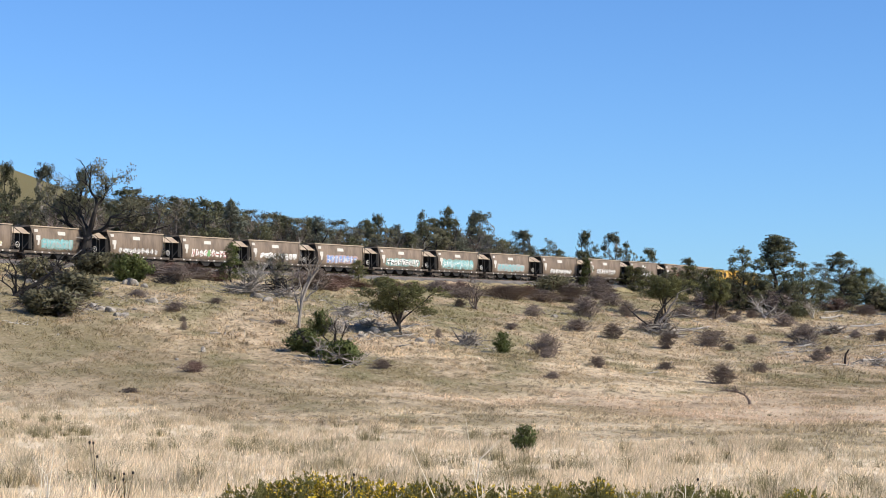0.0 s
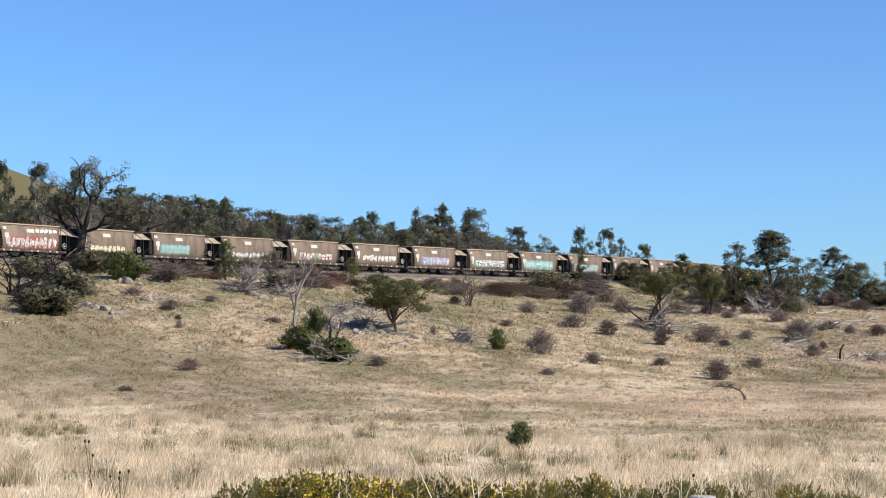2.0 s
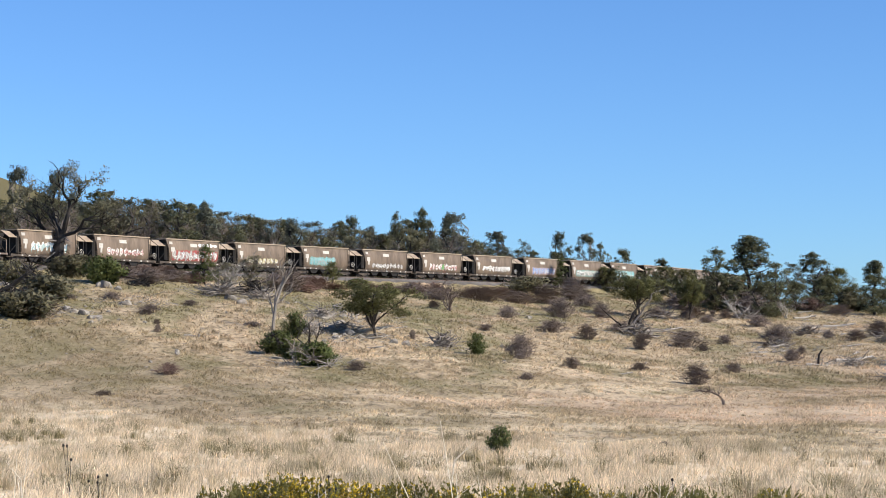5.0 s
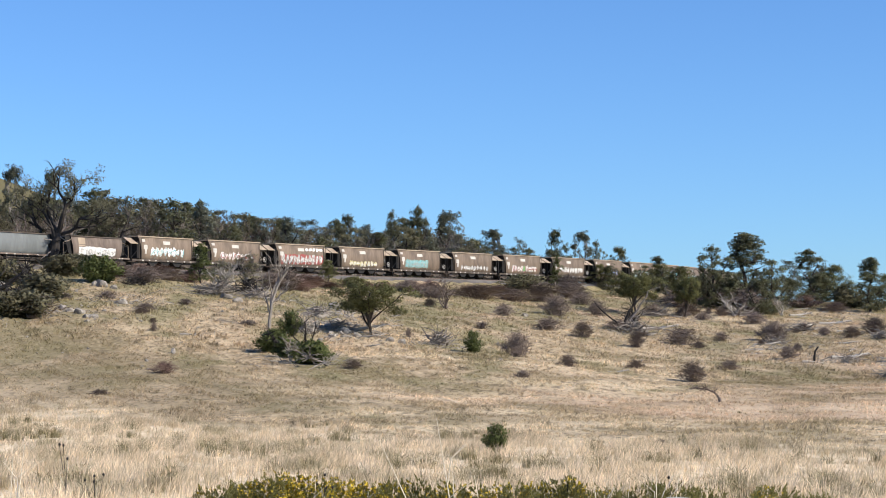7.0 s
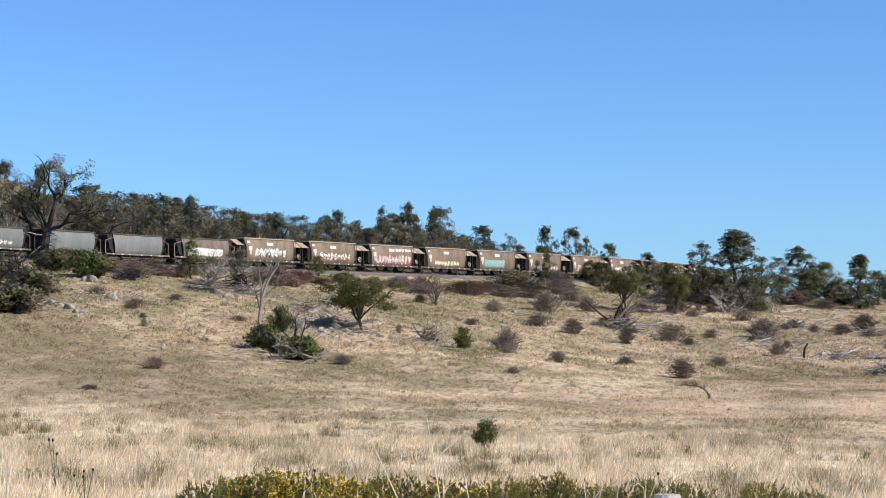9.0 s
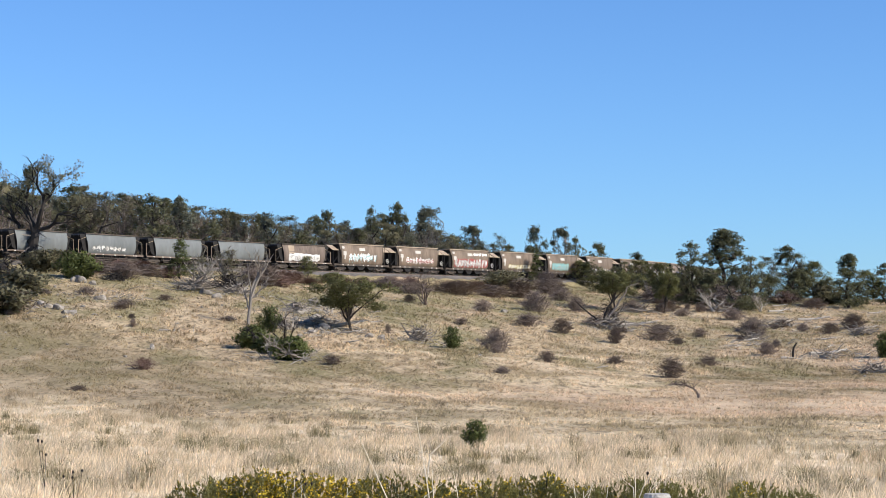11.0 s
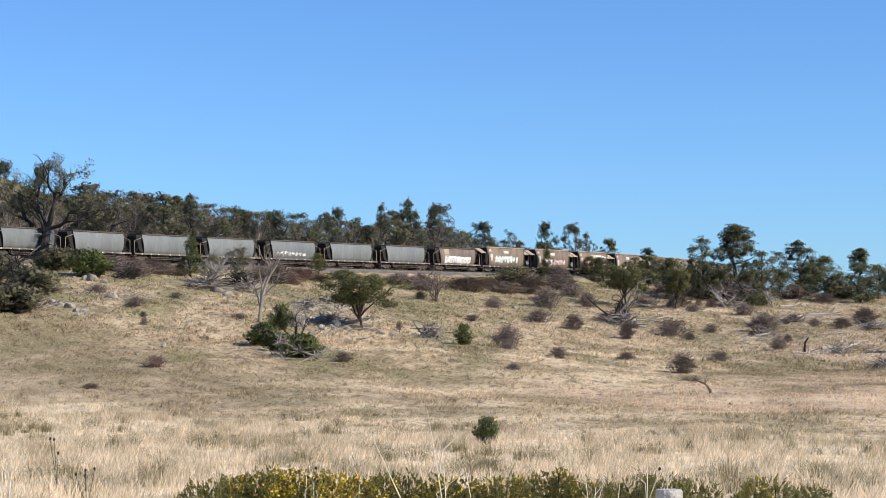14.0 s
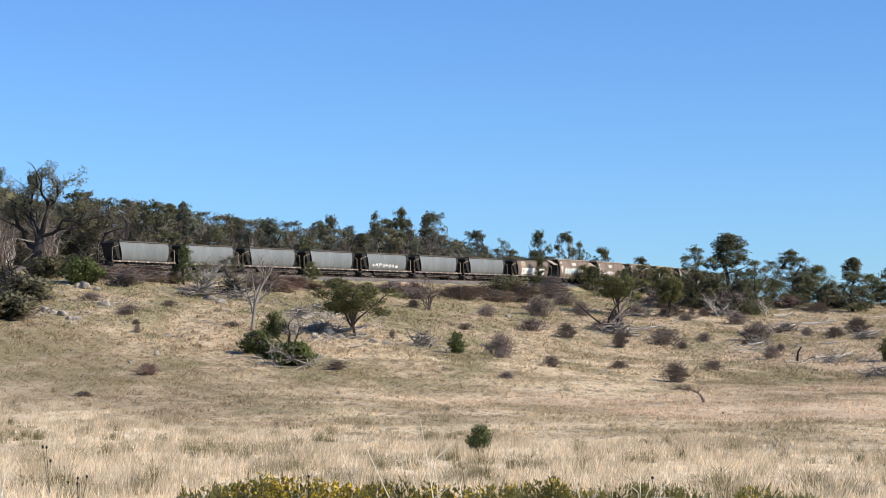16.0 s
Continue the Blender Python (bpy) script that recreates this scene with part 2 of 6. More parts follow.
# ---- ground ----
def pasture(name, blades, low=0.0, high=0.0):
    """Dry grass: pale straw in the low field, olive and tan mottling up the slope; blades vary one by one."""
    m = bpy.data.materials.new(name)
    m.use_nodes = True
    n, l = m.node_tree.nodes, m.node_tree.links
    b = n["Principled BSDF"]
    b.inputs["Roughness"].default_value = 0.9
    b.inputs["Specular IOR Level"].default_value = 0.1
    geo = n.new("ShaderNodeNewGeometry")
    xyz = n.new("ShaderNodeSeparateXYZ")
    l.new(geo.outputs["Position"], xyz.inputs[0])

    def calc(op, a, c):
        q = n.new("ShaderNodeMath")
        q.operation = op
        for i, v in enumerate((a, c)):
            if isinstance(v, (int, float)):
                q.inputs[i].default_value = v
            else:
                l.new(v, q.inputs[i])
        return q.outputs[0]

    def tex(scale, detail=3.0, stretch=(1, 1, 1)):
        mp = n.new("ShaderNodeMapping")
        mp.inputs["Scale"].default_value = stretch
        l.new(geo.outputs["Position"], mp.inputs[0])
        q = n.new("ShaderNodeTexNoise")
        q.inputs["Scale"].default_value, q.inputs["Detail"].default_value = scale, detail
        l.new(mp.outputs[0], q.inputs["Vector"])
        return q.outputs[0]

    def mixed(a, c, f, lo, hi, top=1.0):
        r = n.new("ShaderNodeMapRange")
        r.inputs[1].default_value, r.inputs[2].default_value, r.inputs[4].default_value = lo, hi, top
        l.new(f, r.inputs[0])
        x = n.new("ShaderNodeMix")
        x.data_type = "RGBA"
        l.new(r.outputs[0], x.inputs["Factor"])
        for s, v in (("A", a), ("B", c)):
            if isinstance(v, tuple):
                x.inputs[s].default_value = (*v, 1)
            else:
                l.new(v, x.inputs[s])
        return x.outputs["Result"]

    far = (1, 0.42, 0.4)
    straw = mixed((0.55, 0.44, 0.285), (0.86, 0.715, 0.515), tex(0.9, 6, far), 0.36, 0.64)
    straw = mixed(straw, (0.215, 0.185, 0.095), tex(0.33, 6, far), 0.55, 0.68, 0.75)
    hill = mixed((0.32, 0.240, 0.144), (0.55, 0.425, 0.272), tex(0.8, 8, far), 0.38, 0.62)
    # straw streaks that run along the slope, rosy dry patches, then olive and mossy ones
    lower = calc("SUBTRACT", tex(0.085, 8, (0.55, 1.1, 1)), calc("MULTIPLY", calc("SUBTRACT", xyz.outputs[1], 150.0), 0.0013))
    hill = mixed(hill, (0.68, 0.545, 0.36), lower, 0.485, 0.60, 0.85)
    hill = mixed(hill, (0.54, 0.39, 0.262), tex(0.035, 5, (1, 0.6, 1)), 0.51, 0.65, 0.6)
    hill = mixed(hill, (0.235, 0.190, 0.098), tex(0.10, 9, (1, 0.45, 0.5)), 0.50, 0.62, 0.85)
    hill = mixed(hill, (0.135, 0.105, 0.066), tex(1.3, 9, far), 0.54, 0.67, 0.8)
    mossy = calc("ADD", tex(0.17, 9, (1, 0.5, 0.5)), calc("SUBTRACT", calc("MULTIPLY", calc("SUBTRACT", xyz.outputs[1], 170.0), 0.0010), calc("MULTIPLY", xyz.outputs[0], 0.0016)))
    hill = mixed(hill, (0.215, 0.192, 0.092), mossy, 0.51, 0.62, 0.7)
    hill = mixed(hill, (0.115, 0.092, 0.058), tex(3.6, 6, far), 0.52, 0.64, 0.6)
    hill = mixed(hill, (0.52, 0.42, 0.28), tex(2.7, 6, far), 0.56, 0.66, 0.5)
    edge = calc("ADD", calc("ADD", xyz.outputs[1], xyz.outputs[0]), calc("MULTIPLY", tex(0.12, 5), 34.0))
    rosy = calc("SUBTRACT", calc("ADD", tex(0.06, 5, (0.7, 0.8, 1)), calc("MULTIPLY", xyz.outputs[0], 0.006)), calc("MULTIPLY", calc("ABSOLUTE", calc("SUBTRACT", xyz.outputs[1], 128.0), 0.0), 0.005))
    hill = mixed(hill, (0.60, 0.44, 0.305), rosy, 0.46, 0.70, 0.6)
    # the short grass of the swale behind the tall grass, its shade painted darker
    swale_shade = calc("ADD", calc("SUBTRACT", tex(0.16, 7, (0.5, 1, 1)), calc("MULTIPLY", calc("ABSOLUTE", calc("SUBTRACT", edge, 132.0), 0.0), 0.022)), calc("MULTIPLY", xyz.outputs[0], -0.016))
    hill = mixed(hill, (0.235, 0.185, 0.110), swale_shade, 0.22, 0.46, 0.42)
    hill = mixed(hill, (0.150, 0.128, 0.062), xyz.outputs[1], 420.0, 520.0)
    c = mixed(straw, hill, edge, 100.0, 112.0)
    if blades:
        hs = n.new("ShaderNodeHueSaturation")
        l.new(calc("ADD", calc("MULTIPLY", geo.outputs["Random Per Island"], high - low), low), hs.inputs["Value"])
        l.new(c, hs.inputs["Color"])
        c = hs.outputs[0]
        tr, ms = n.new("ShaderNodeBsdfTranslucent"), n.new("ShaderNodeMixShader")
        l.new(c, tr.inputs[0])
        ms.inputs[0].default_value = 0.4
        l.new(b.outputs[0], ms.inputs[1])
        l.new(tr.outputs[0], ms.inputs[2])
        l.new(ms.outputs[0], n["Material Output"].inputs[0])
    else:
        bp = n.new("ShaderNodeBump")
        bp.inputs["Strength"].default_value, bp.inputs["Distance"].default_value = 0.9, 0.25
        l.new(tex(2.4, 8), bp.inputs["Height"])
        l.new(bp.outputs[0], b.inputs["Normal"])
    l.new(c, b.inputs["Base Color"])
    return m


M["ground"] = pasture("dry_pasture", False)
M["grass_low"], M["grass_hill"] = pasture("tall_grass_blades", True, 0.72, 1.45), pasture("slope_grass_blades", True, 0.85, 1.9)


def make_ground():
    ys = np.concatenate([np.arange(-400, -40, 40), np.arange(-40, 30, 5), np.arange(30, 230, 1.7), np.arange(230, 390, 1.0), np.geomspace(390, 4000, 60)])
    inner = np.arange(-96, 96.1, 1.25)
    outer = np.geomspace(100, 3000, 34)
    xs = np.concatenate([-outer[::-1], inner, outer])
    gx, gy = np.meshgrid(xs, ys)
    gz = land(gx, gy)
    v = np.stack([gx, gy, gz], -1).reshape(-1, 3)
    w = len(xs)
    i = (np.arange(len(ys) - 1)[:, None] * w + np.arange(w - 1)[None]).reshape(-1)
    f = np.stack([i, i + 1, i + w + 1, i + w], 1)
    b = Build()
    b.v, b.f = [v], f.tolist()
    ob = part("ground", b, M["ground"], smooth=True)
    tagged(ob, "dry tan and olive pasture on a rising hillside", "ground", kind="structure")


make_ground()


def tufts(name, label, seed, count, y0, y1, blades, tall, wide, lean, power=1.0, keep=None, material="grass_hill"):
    """Grass tufts of separate blades over the field from y0 to y1."""
    r = np.random.RandomState(seed)
    y = (y0 ** power + r.uniform(0, 1, count) * (y1 ** power - y0 ** power)) ** (1 / power)
    x = r.uniform(-0.29, 0.29, count) * y
    lump = np.sin(x * 0.9 + 2 * np.sin(y * 0.31)) * np.sin(y * 0.47 + 1.5 * np.sin(x * 0.37)) + 0.6 * np.sin(x * 2.3 + y * 1.1)
    ok = lump + r.normal(0, 0.7, count) > -0.5
    if keep is not None:
        ok &= keep(x, y)
    off = np.min([(x - a) ** 2 + (y - c) ** 2 for a, c, _, _ in LINE[::1]], axis=0)
    ok &= off > 4.6 ** 2
    x, y, lump = x[ok], y[ok], lump[ok]
    z = land(x, y)
    k = len(x)
    base = np.stack([x, y, z - 0.03], 1).repeat(blades, 0)
    m = k * blades
    size = (tall * (0.68 + 0.38 * lump).clip(0.35, 1.4) * r.uniform(0.6, 1.25, k)).repeat(blades) * r.uniform(0.6, 1.1, m)
    base[:, :2] += r.normal(0, wide * 2.2, (m, 2))
    a = r.uniform(0, 6.283, m)
    side = np.stack([np.cos(a), np.sin(a) * 0.5, np.zeros(m)], 1) * (wide * r.uniform(0.5, 1.2, m))[:, None]
    tip = base + np.stack([r.normal(0.12, lean, m) * size, r.normal(0, lean, m) * size, size], 1)
    mid = base * 0.6 + tip * 0.4 - np.stack([(tip - base)[:, 0] * 0.2, (tip - base)[:, 1] * 0.2, 0 * size], 1)
    b = Build()
    v = np.stack([base, mid + side, tip, mid - side], 1).reshape(-1, 3)
    b.v, b.n = [v], len(v)
    b.f = (np.arange(m * 4).reshape(-1, 4)).tolist()
    return tagged(part(name, b, M[material]), label, "grass", kind="stuff")


def low_field(x, y):
    return y + x < 92 + 6 * np.sin(x * 0.7)


tufts("tall_dry_grass", "tall pale straw-coloured dry grass in the low field", 1, 56000, 26, 122, 7, 0.50, 0.010, 0.30, 1.6, low_field, "grass_low")
tufts("pasture_grass", "short tan and olive grass tufts on the slope", 2, 80000, 70, 175, 4, 0.25, 0.022, 0.45, 1.8, lambda x, y: ~low_field(x, y))
tufts("slope_grass", "rough tan and olive grass tufts high on the slope", 3, 70000, 165, 330, 3, 0.38, 0.060, 0.5, 1.5)

M["tussock"] = mat("olive_tussock", (0.40, 0.325, 0.185), (0.135, 0.120, 0.055), rough=0.85, scale=0.5, island=0.9, amount=0.4)


def tussocks(seed, count, y0, y1, tall, wide, blades, keep):
    """Broad olive tussocks that arch over in the pale grass, in loose drifts."""
    r = np.random.RandomState(seed)
    y = (y0 ** 1.5 + r.uniform(0, 1, count) * (y1 ** 1.5 - y0 ** 1.5)) ** (1 / 1.5)
    x = r.uniform(-0.28, 0.28, count) * y
    ok = keep(x, y) & (np.sin(x * 0.31 + seed) * np.sin(y * 0.19) + r.normal(0, 0.35, count) > 0.1)
    x, y = x[ok], y[ok]
    k, n = len(x), blades
    c = np.stack([x, y, land(x, y) - 0.02], 1).repeat(n, 0)
    a, s = r.uniform(0, 6.283, k * n), (tall * r.uniform(0.5, 1.2, k)).repeat(n) * r.uniform(0.5, 1.1, k * n)
    out = np.stack([np.cos(a), np.sin(a), 0 * a], 1)
    base = c + out * ((wide * r.uniform(0.4, 1.2, k)).repeat(n) * r.uniform(0, 1, k * n) ** 0.7)[:, None]
    up = np.stack([0 * s, 0 * s, s], 1)
    mid = base + out * (s * 0.15)[:, None] + up * 0.7
    tip = base + out * (s * r.uniform(0.3, 0.9, k * n))[:, None] + up * r.uniform(0.6, 1.0, k * n)[:, None]
    side = np.stack([-np.sin(a), np.cos(a), 0 * a], 1) * 0.010
    b = Build()
    b.tris(base - side, base + side, mid)
    b.tris(mid - side * 0.8, mid + side * 0.8, tip)
    tagged(part("tussock_grass", b, M["tussock"]), "soft olive grass tussocks in the pale field", "grass", kind="stuff")


tussocks(11, 700, 32, 112, 0.62, 0.50, 130, low_field)
tussocks(12, 500, 90, 300, 0.24, 0.35, 40, lambda x, y: ~low_field(x, y))


# ---- railway ----
M["steel"] = mat("rail_steel", (0.22, 0.17, 0.14), (0.10, 0.07, 0.05), rough=0.5, metal=0.7)
M["brown"] = mat("weathered_brown_paint", (0.255, 0.190, 0.137), (0.150, 0.112, 0.082), rough=0.55, scale=0.9, fine=3.5, amount=1.0, spread=0.10, stretch=(1, 1, 0.22))
M["rust"] = mat("dull_brown_paint", (0.215, 0.165, 0.130), (0.130, 0.098, 0.078), rough=0.6, scale=0.9, fine=3.5, amount=1.0, stretch=(1, 1, 0.22))
M["tan"] = mat("dusty_tan_edge", (0.42, 0.33, 0.235), (0.28, 0.21, 0.15), rough=0.7, scale=0.8)
M["grey"] = mat("grey_wagon_paint", (0.195, 0.205, 0.200), (0.125, 0.13, 0.125), rough=0.45, scale=0.7, fine=3.0, amount=0.7, spread=0.06, stretch=(1, 1, 0.25))
M["black"] = mat("grime_and_shade_black", (0.028, 0.025, 0.023), (0.012, 0.011, 0.010), rough=0.7, scale=2)
M["dust"] = mat("dusty_underframe", (0.135, 0.105, 0.082), (0.05, 0.042, 0.036), rough=0.8, scale=1.2, amount=0.9)
M["white"] = mat("white_paint", (0.62, 0.59, 0.53), (0.38, 0.34, 0.29), rough=0.6, scale=1.5, amount=0.8)
M["coal"] = mat("coal_load", (0.02, 0.02, 0.02), (0.008, 0.008, 0.008), rough=0.8, fine=8, bump=1)
M["yellow"] = mat("yellow_engine_paint", (0.62, 0.36, 0.03), (0.45, 0.24, 0.03), rough=0.4, scale=1)
M["navy"] = mat("dark_blue_engine_paint", (0.03, 0.05, 0.12), (0.02, 0.03, 0.07), rough=0.4, scale=1)
M["glass"] = mat("dark_window_glass", (0.02, 0.025, 0.03), (0.015, 0.02, 0.02), rough=0.08)
PAINT = {
    "white": mat("white_spray", (0.80, 0.78, 0.74), (0.60, 0.57, 0.52), rough=0.6, scale=1.2, amount=0.7),
    "cyan": mat("cyan_spray", (0.17, 0.43, 0.45), (0.40, 0.52, 0.50), rough=0.6, scale=1.2),
    "teal": mat("teal_spray", (0.17, 0.33, 0.31), (0.30, 0.33, 0.29), rough=0.6, scale=1.2),
    "blue": mat("blue_spray", (0.16, 0.26, 0.52), (0.35, 0.40, 0.55), rough=0.6, scale=1.2),
    "red": mat("red_spray", (0.36, 0.085, 0.075), (0.26, 0.11, 0.09), rough=0.6, scale=1.2),
    "pink": mat("pink_spray", (0.42, 0.30, 0.28), (0.32, 0.24, 0.21), rough=0.6, scale=1.2),
    "yellow": mat("yellow_spray", (0.60, 0.52, 0.26), (0.55, 0.51, 0.38), rough=0.6, scale=1.2),
    "green": mat("green_spray", (0.16, 0.34, 0.12), (0.25, 0.40, 0.20), rough=0.6, scale=1.2),
    "grey": mat("pale_grey_spray", (0.42, 0.40, 0.38), (0.30, 0.27, 0.24), rough=0.6, scale=1.2),
    "black": M["black"],
}


def on_track(s, side=0.0, up=0.0):
    x, y, z, h = track(s)
    return x + side * math.cos(h), y - side * math.sin(h), z + up, h


def strip(name, outline, s0, s1, step, material, label, category):
    """A section (side, up) drawn out along the line."""
    b = Build()
    ss = np.arange(s0, s1 + 0.1, step)
    k = len(outline)
    v = []
    for s in ss:
        v.extend([on_track(s, a, c)[:3] for a, c in outline])
    f = [[i * k + j, i * k + (j + 1) % k, (i + 1) * k + (j + 1) % k, (i + 1) * k + j] for i in range(len(ss) - 1) for j in range(k)]
    f += [list(range(k)), list(range((len(ss) - 1) * k, len(ss) * k))[::-1]]
    b.add(v, f)
    return tagged(part(name, b, material), label, category, kind="structure")


strip("ballast_bed", ((-3.6, -1.0), (3.9, -1.9), (3.2, -1.1), (1.75, -0.20), (-1.75, -0.20), (-3.0, -0.8)), -150, 330, 3, M["ballast"], "grey crushed stone ballast bank under the rails", "railway bed")
for side in (-0.7175, 0.7175):
    strip("rail", ((side - 0.07, -0.16), (side + 0.07, -0.16), (side + 0.035, -0.10), (side + 0.035, 0.0), (side - 0.035, 0.0), (side - 0.035, -0.10)), -150, 330, 3, M["steel"], "worn steel rail on the ballast", "rail")

SIDE_Z = (1.12, 1.25, 1.6, 2.2, 2.9, 3.5, 3.95, 4.10)
SIDE_W = (1.10, 1.20, 1.33, 1.44, 1.45, 1.36, 1.25, 1.22)


FORM = {"low": 1.0}         # how far the body being built is lower than the tall hoppers


def body_z(z):
    return 1.12 + (z - 1.12) * FORM["low"]


def side_w(z):
    return float(np.interp((z - 1.12) / FORM["low"] + 1.12, SIDE_Z, SIDE_W))


def shell(half, left_in, right_in, power):
    """Hopper body: bulging sides, ends that draw in towards the bottom."""
    b = Build()
    v, k = [], 9
    for z, w in zip(SIDE_Z, SIDE_W):
        a = (1 - (z - SIDE_Z[0]) / (SIDE_Z[-1] - SIDE_Z[0])) ** power
        x0, x1 = -half + left_in * a, half - right_in * a
        near = [(x0 + (x1 - x0) * i / (k - 1), -w, body_z(z)) for i in range(k)]
        v.extend(near + [(x, -y, z) for x, y, z in near[::-1]])
    n = 2 * k
    f = [[r * n + i, r * n + (i + 1) % n, (r + 1) * n + (i + 1) % n, (r + 1) * n + i] for r in range(len(SIDE_Z) - 1) for i in range(n) if i not in (k - 1, n - 1)]
    b.add(v, f)
    ends = []
    for i in (k - 1, n - 1):
        e = Build()
        w = [p for r in range(len(SIDE_Z)) for p in (v[r * n + i], v[r * n + (i + 1) % n])]
        e.add(w, [[2 * r, 2 * r + 1, 2 * r + 3, 2 * r + 2] for r in range(len(SIDE_Z) - 1)])
        ends.append(e)
    return b, ends


def add_shell(w, half, left_in, right_in, power, paint):
    body, ends = shell(half, left_in, right_in, power)
    part("body", body, M[paint], w, smooth=True)
    # end sheets: grime plus the shade they stand in, painted as black
    for e in ends:
        part("end_sheet", e, M["black"], w, "grimy black end sheet")


def side_patch(b, x0, x1, z0, z1, proud=0.012, rows=3):
    """A thin plate that follows the near side of the body."""
    zs = np.linspace(z0, z1, rows + 1)
    v = [(x, -side_w(z) - proud, z) for z in zs for x in (x0, x1)]
    v += [(x, -side_w(z) + 0.01, z) for z in zs for x in (x0, x1)]
    m = 2 * (rows + 1)
    f = [[2 * i, 2 * i + 1, 2 * i + 3, 2 * i + 2] for i in range(rows)]
    f += [[0, m, m + 1, 1], [m - 2, m - 1, 2 * m - 1, 2 * m - 2]]
    f += [[2 * i, 2 * i + 2, m + 2 * i + 2, m + 2 * i] for i in range(rows)] + [[2 * i + 1, m + 2 * i + 1, m + 2 * i + 3, 2 * i + 3] for i in range(rows)]
    b.add(v, f)


def blob(b, cx, cz, rx, rz, proud, rng, n=14, jag=0.35):
    """A rough rounded shape sprayed on the near side."""
    ph, k = rng.uniform(0, 6.28), rng.choice((2, 3, 3, 5))
    pts = []
    for i in range(n):
        a = 6.2832 * i / n
        r = 1 + jag * math.sin(k * a + ph) * rng.uniform(0.5, 1)
        sq = 1 / max(abs(math.cos(a)), abs(math.sin(a))) ** 0.6
        pts.append((cx + rx * r * sq * math.cos(a), cz + rz * r * sq * math.sin(a)))
    ring = [(x, -side_w(z) - proud, z) for x, z in pts]
    mid = [(cx + (x - cx) * 0.5, -side_w(cz + (z - cz) * 0.5) - proud, cz + (z - cz) * 0.5) for x, z in pts]
    v = ring + mid + [(cx, -side_w(cz) - proud, cz)]
    f = [[i, (i + 1) % n, n + (i + 1) % n, n + i] for i in range(n)] + [[n + i, n + (i + 1) % n, 2 * n] for i in range(n)]
    b.add(v, f)


def stroke(b, pts, w, proud, rise=0.0):
    """A painted stroke along points (x, z) on the near side."""
    v = []
    for i, (x, z) in enumerate(pts):
        x2, z2 = pts[min(i + 1, len(pts) - 1)]
        x1, z1 = pts[max(i - 1, 0)]
        d = math.hypot(x2 - x1, z2 - z1) or 1
        nx, nz = -(z2 - z1) / d * w, (x2 - x1) / d * w
        for sg in (1, -1):
            zz = z + sg * nz
            v.append((x + sg * nx, -side_w(zz) - proud - rise * i, zz))
    b.add(v, [[2 * i, 2 * i + 1, 2 * i + 3, 2 * i + 2] for i in range(len(pts) - 1)])


def squiggles(cx, cz, w, h, rng):
    """Two or three bars, arcs and hooks that overlap inside a cell, of no alphabet."""
    rows = []
    for k in range(rng.randint(2, 3)):
        form = rng.randrange(4)
        ox, oz, a0 = rng.uniform(-0.4, 0.4), rng.uniform(-0.25, 0.25), rng.uniform(0, 6.28)
        if form == 0:
            pts = [(ox, -1), (ox + rng.uniform(-0.2, 0.2), 0), (ox + rng.uniform(-0.3, 0.3), 1)]
        elif form == 1:
            rr, sweep = rng.uniform(0.4, 0.8), rng.uniform(2.5, 5.0)
            pts = [(ox + rr * math.cos(a0 + sweep * q / 6), oz + rr * math.sin(a0 + sweep * q / 6)) for q in range(7)]
        elif form == 2:
            pts = [(-0.9, oz), (0, oz + rng.uniform(-0.4, 0.4)), (1.0, oz + rng.uniform(-0.5, 0.5))]
        else:
            pts = [(-0.8, rng.uniform(-1, 1)), (0, rng.uniform(-0.3, 0.3)), (0.3, rng.uniform(-0.5, 0.5)), (0.9, rng.uniform(-1, 1))]
        rows.append([(cx + x * w * 0.45, cz + z * h * 0.42) for x, z in pts])
    return rows


def graffiti(wagon, seed, x0, x1, z0, z1, fill, line, back=None):
    """A row of sprayed letter-like shapes with outlines, no words."""
    rng = random.Random(seed)
    if back:
        b = Build()
        n = 9
        for i in range(n):
            blob(b, x0 + (x1 - x0) * (i + 0.5) / n, (z0 + z1) / 2 + rng.uniform(-0.05, 0.05), (x1 - x0) / n * 0.75, (z1 - z0) * 0.46, 0.010 + 0.001 * i, rng, jag=0.16)
        tagged(part("graffiti_ground", b, PAINT[back], wagon), kind="stuff")
    n = max(3, round((x1 - x0) / 0.80))
    o = Build()
    for i in range(n):
        cx, w = x0 + (x1 - x0) * (i + 0.5) / n, (x1 - x0) / n * rng.uniform(0.95, 1.15)
        cz, h = (z0 + z1) / 2 + rng.uniform(-0.08, 0.08), (z1 - z0) * rng.uniform(0.85, 1.1)
        b = Build()
        blob(b, cx, cz, w * rng.uniform(0.30, 0.42), h * rng.uniform(0.28, 0.40), 0.020 + 0.001 * (i % 3), rng, 18, 0.32)
        for j, pts in enumerate(squiggles(cx, cz, w, h, rng)):
            stroke(b, pts, rng.uniform(0.07, 0.13), 0.026 + 0.003 * j, 0.0004)
            stroke(o, [(x + 0.06, z - 0.06) for x, z in pts], rng.uniform(0.03, 0.05), 0.038 + 0.002 * j, 0.0003)
        tagged(part("graffiti_shape", b, PAINT[fill], wagon), kind="stuff")
    # stray tags and drips
    for j in range(5):
        px, pz = rng.uniform(x0, x1), z0 + rng.uniform(-0.05, 0.15)
        stroke(o, [(px, pz), (px + rng.uniform(-0.02, 0.02), pz - rng.uniform(0.1, 0.25))], 0.02, 0.03)
    tagged(part("graffiti_outline", o, PAINT[line], wagon, line + " sprayed outlines"), kind="stuff")


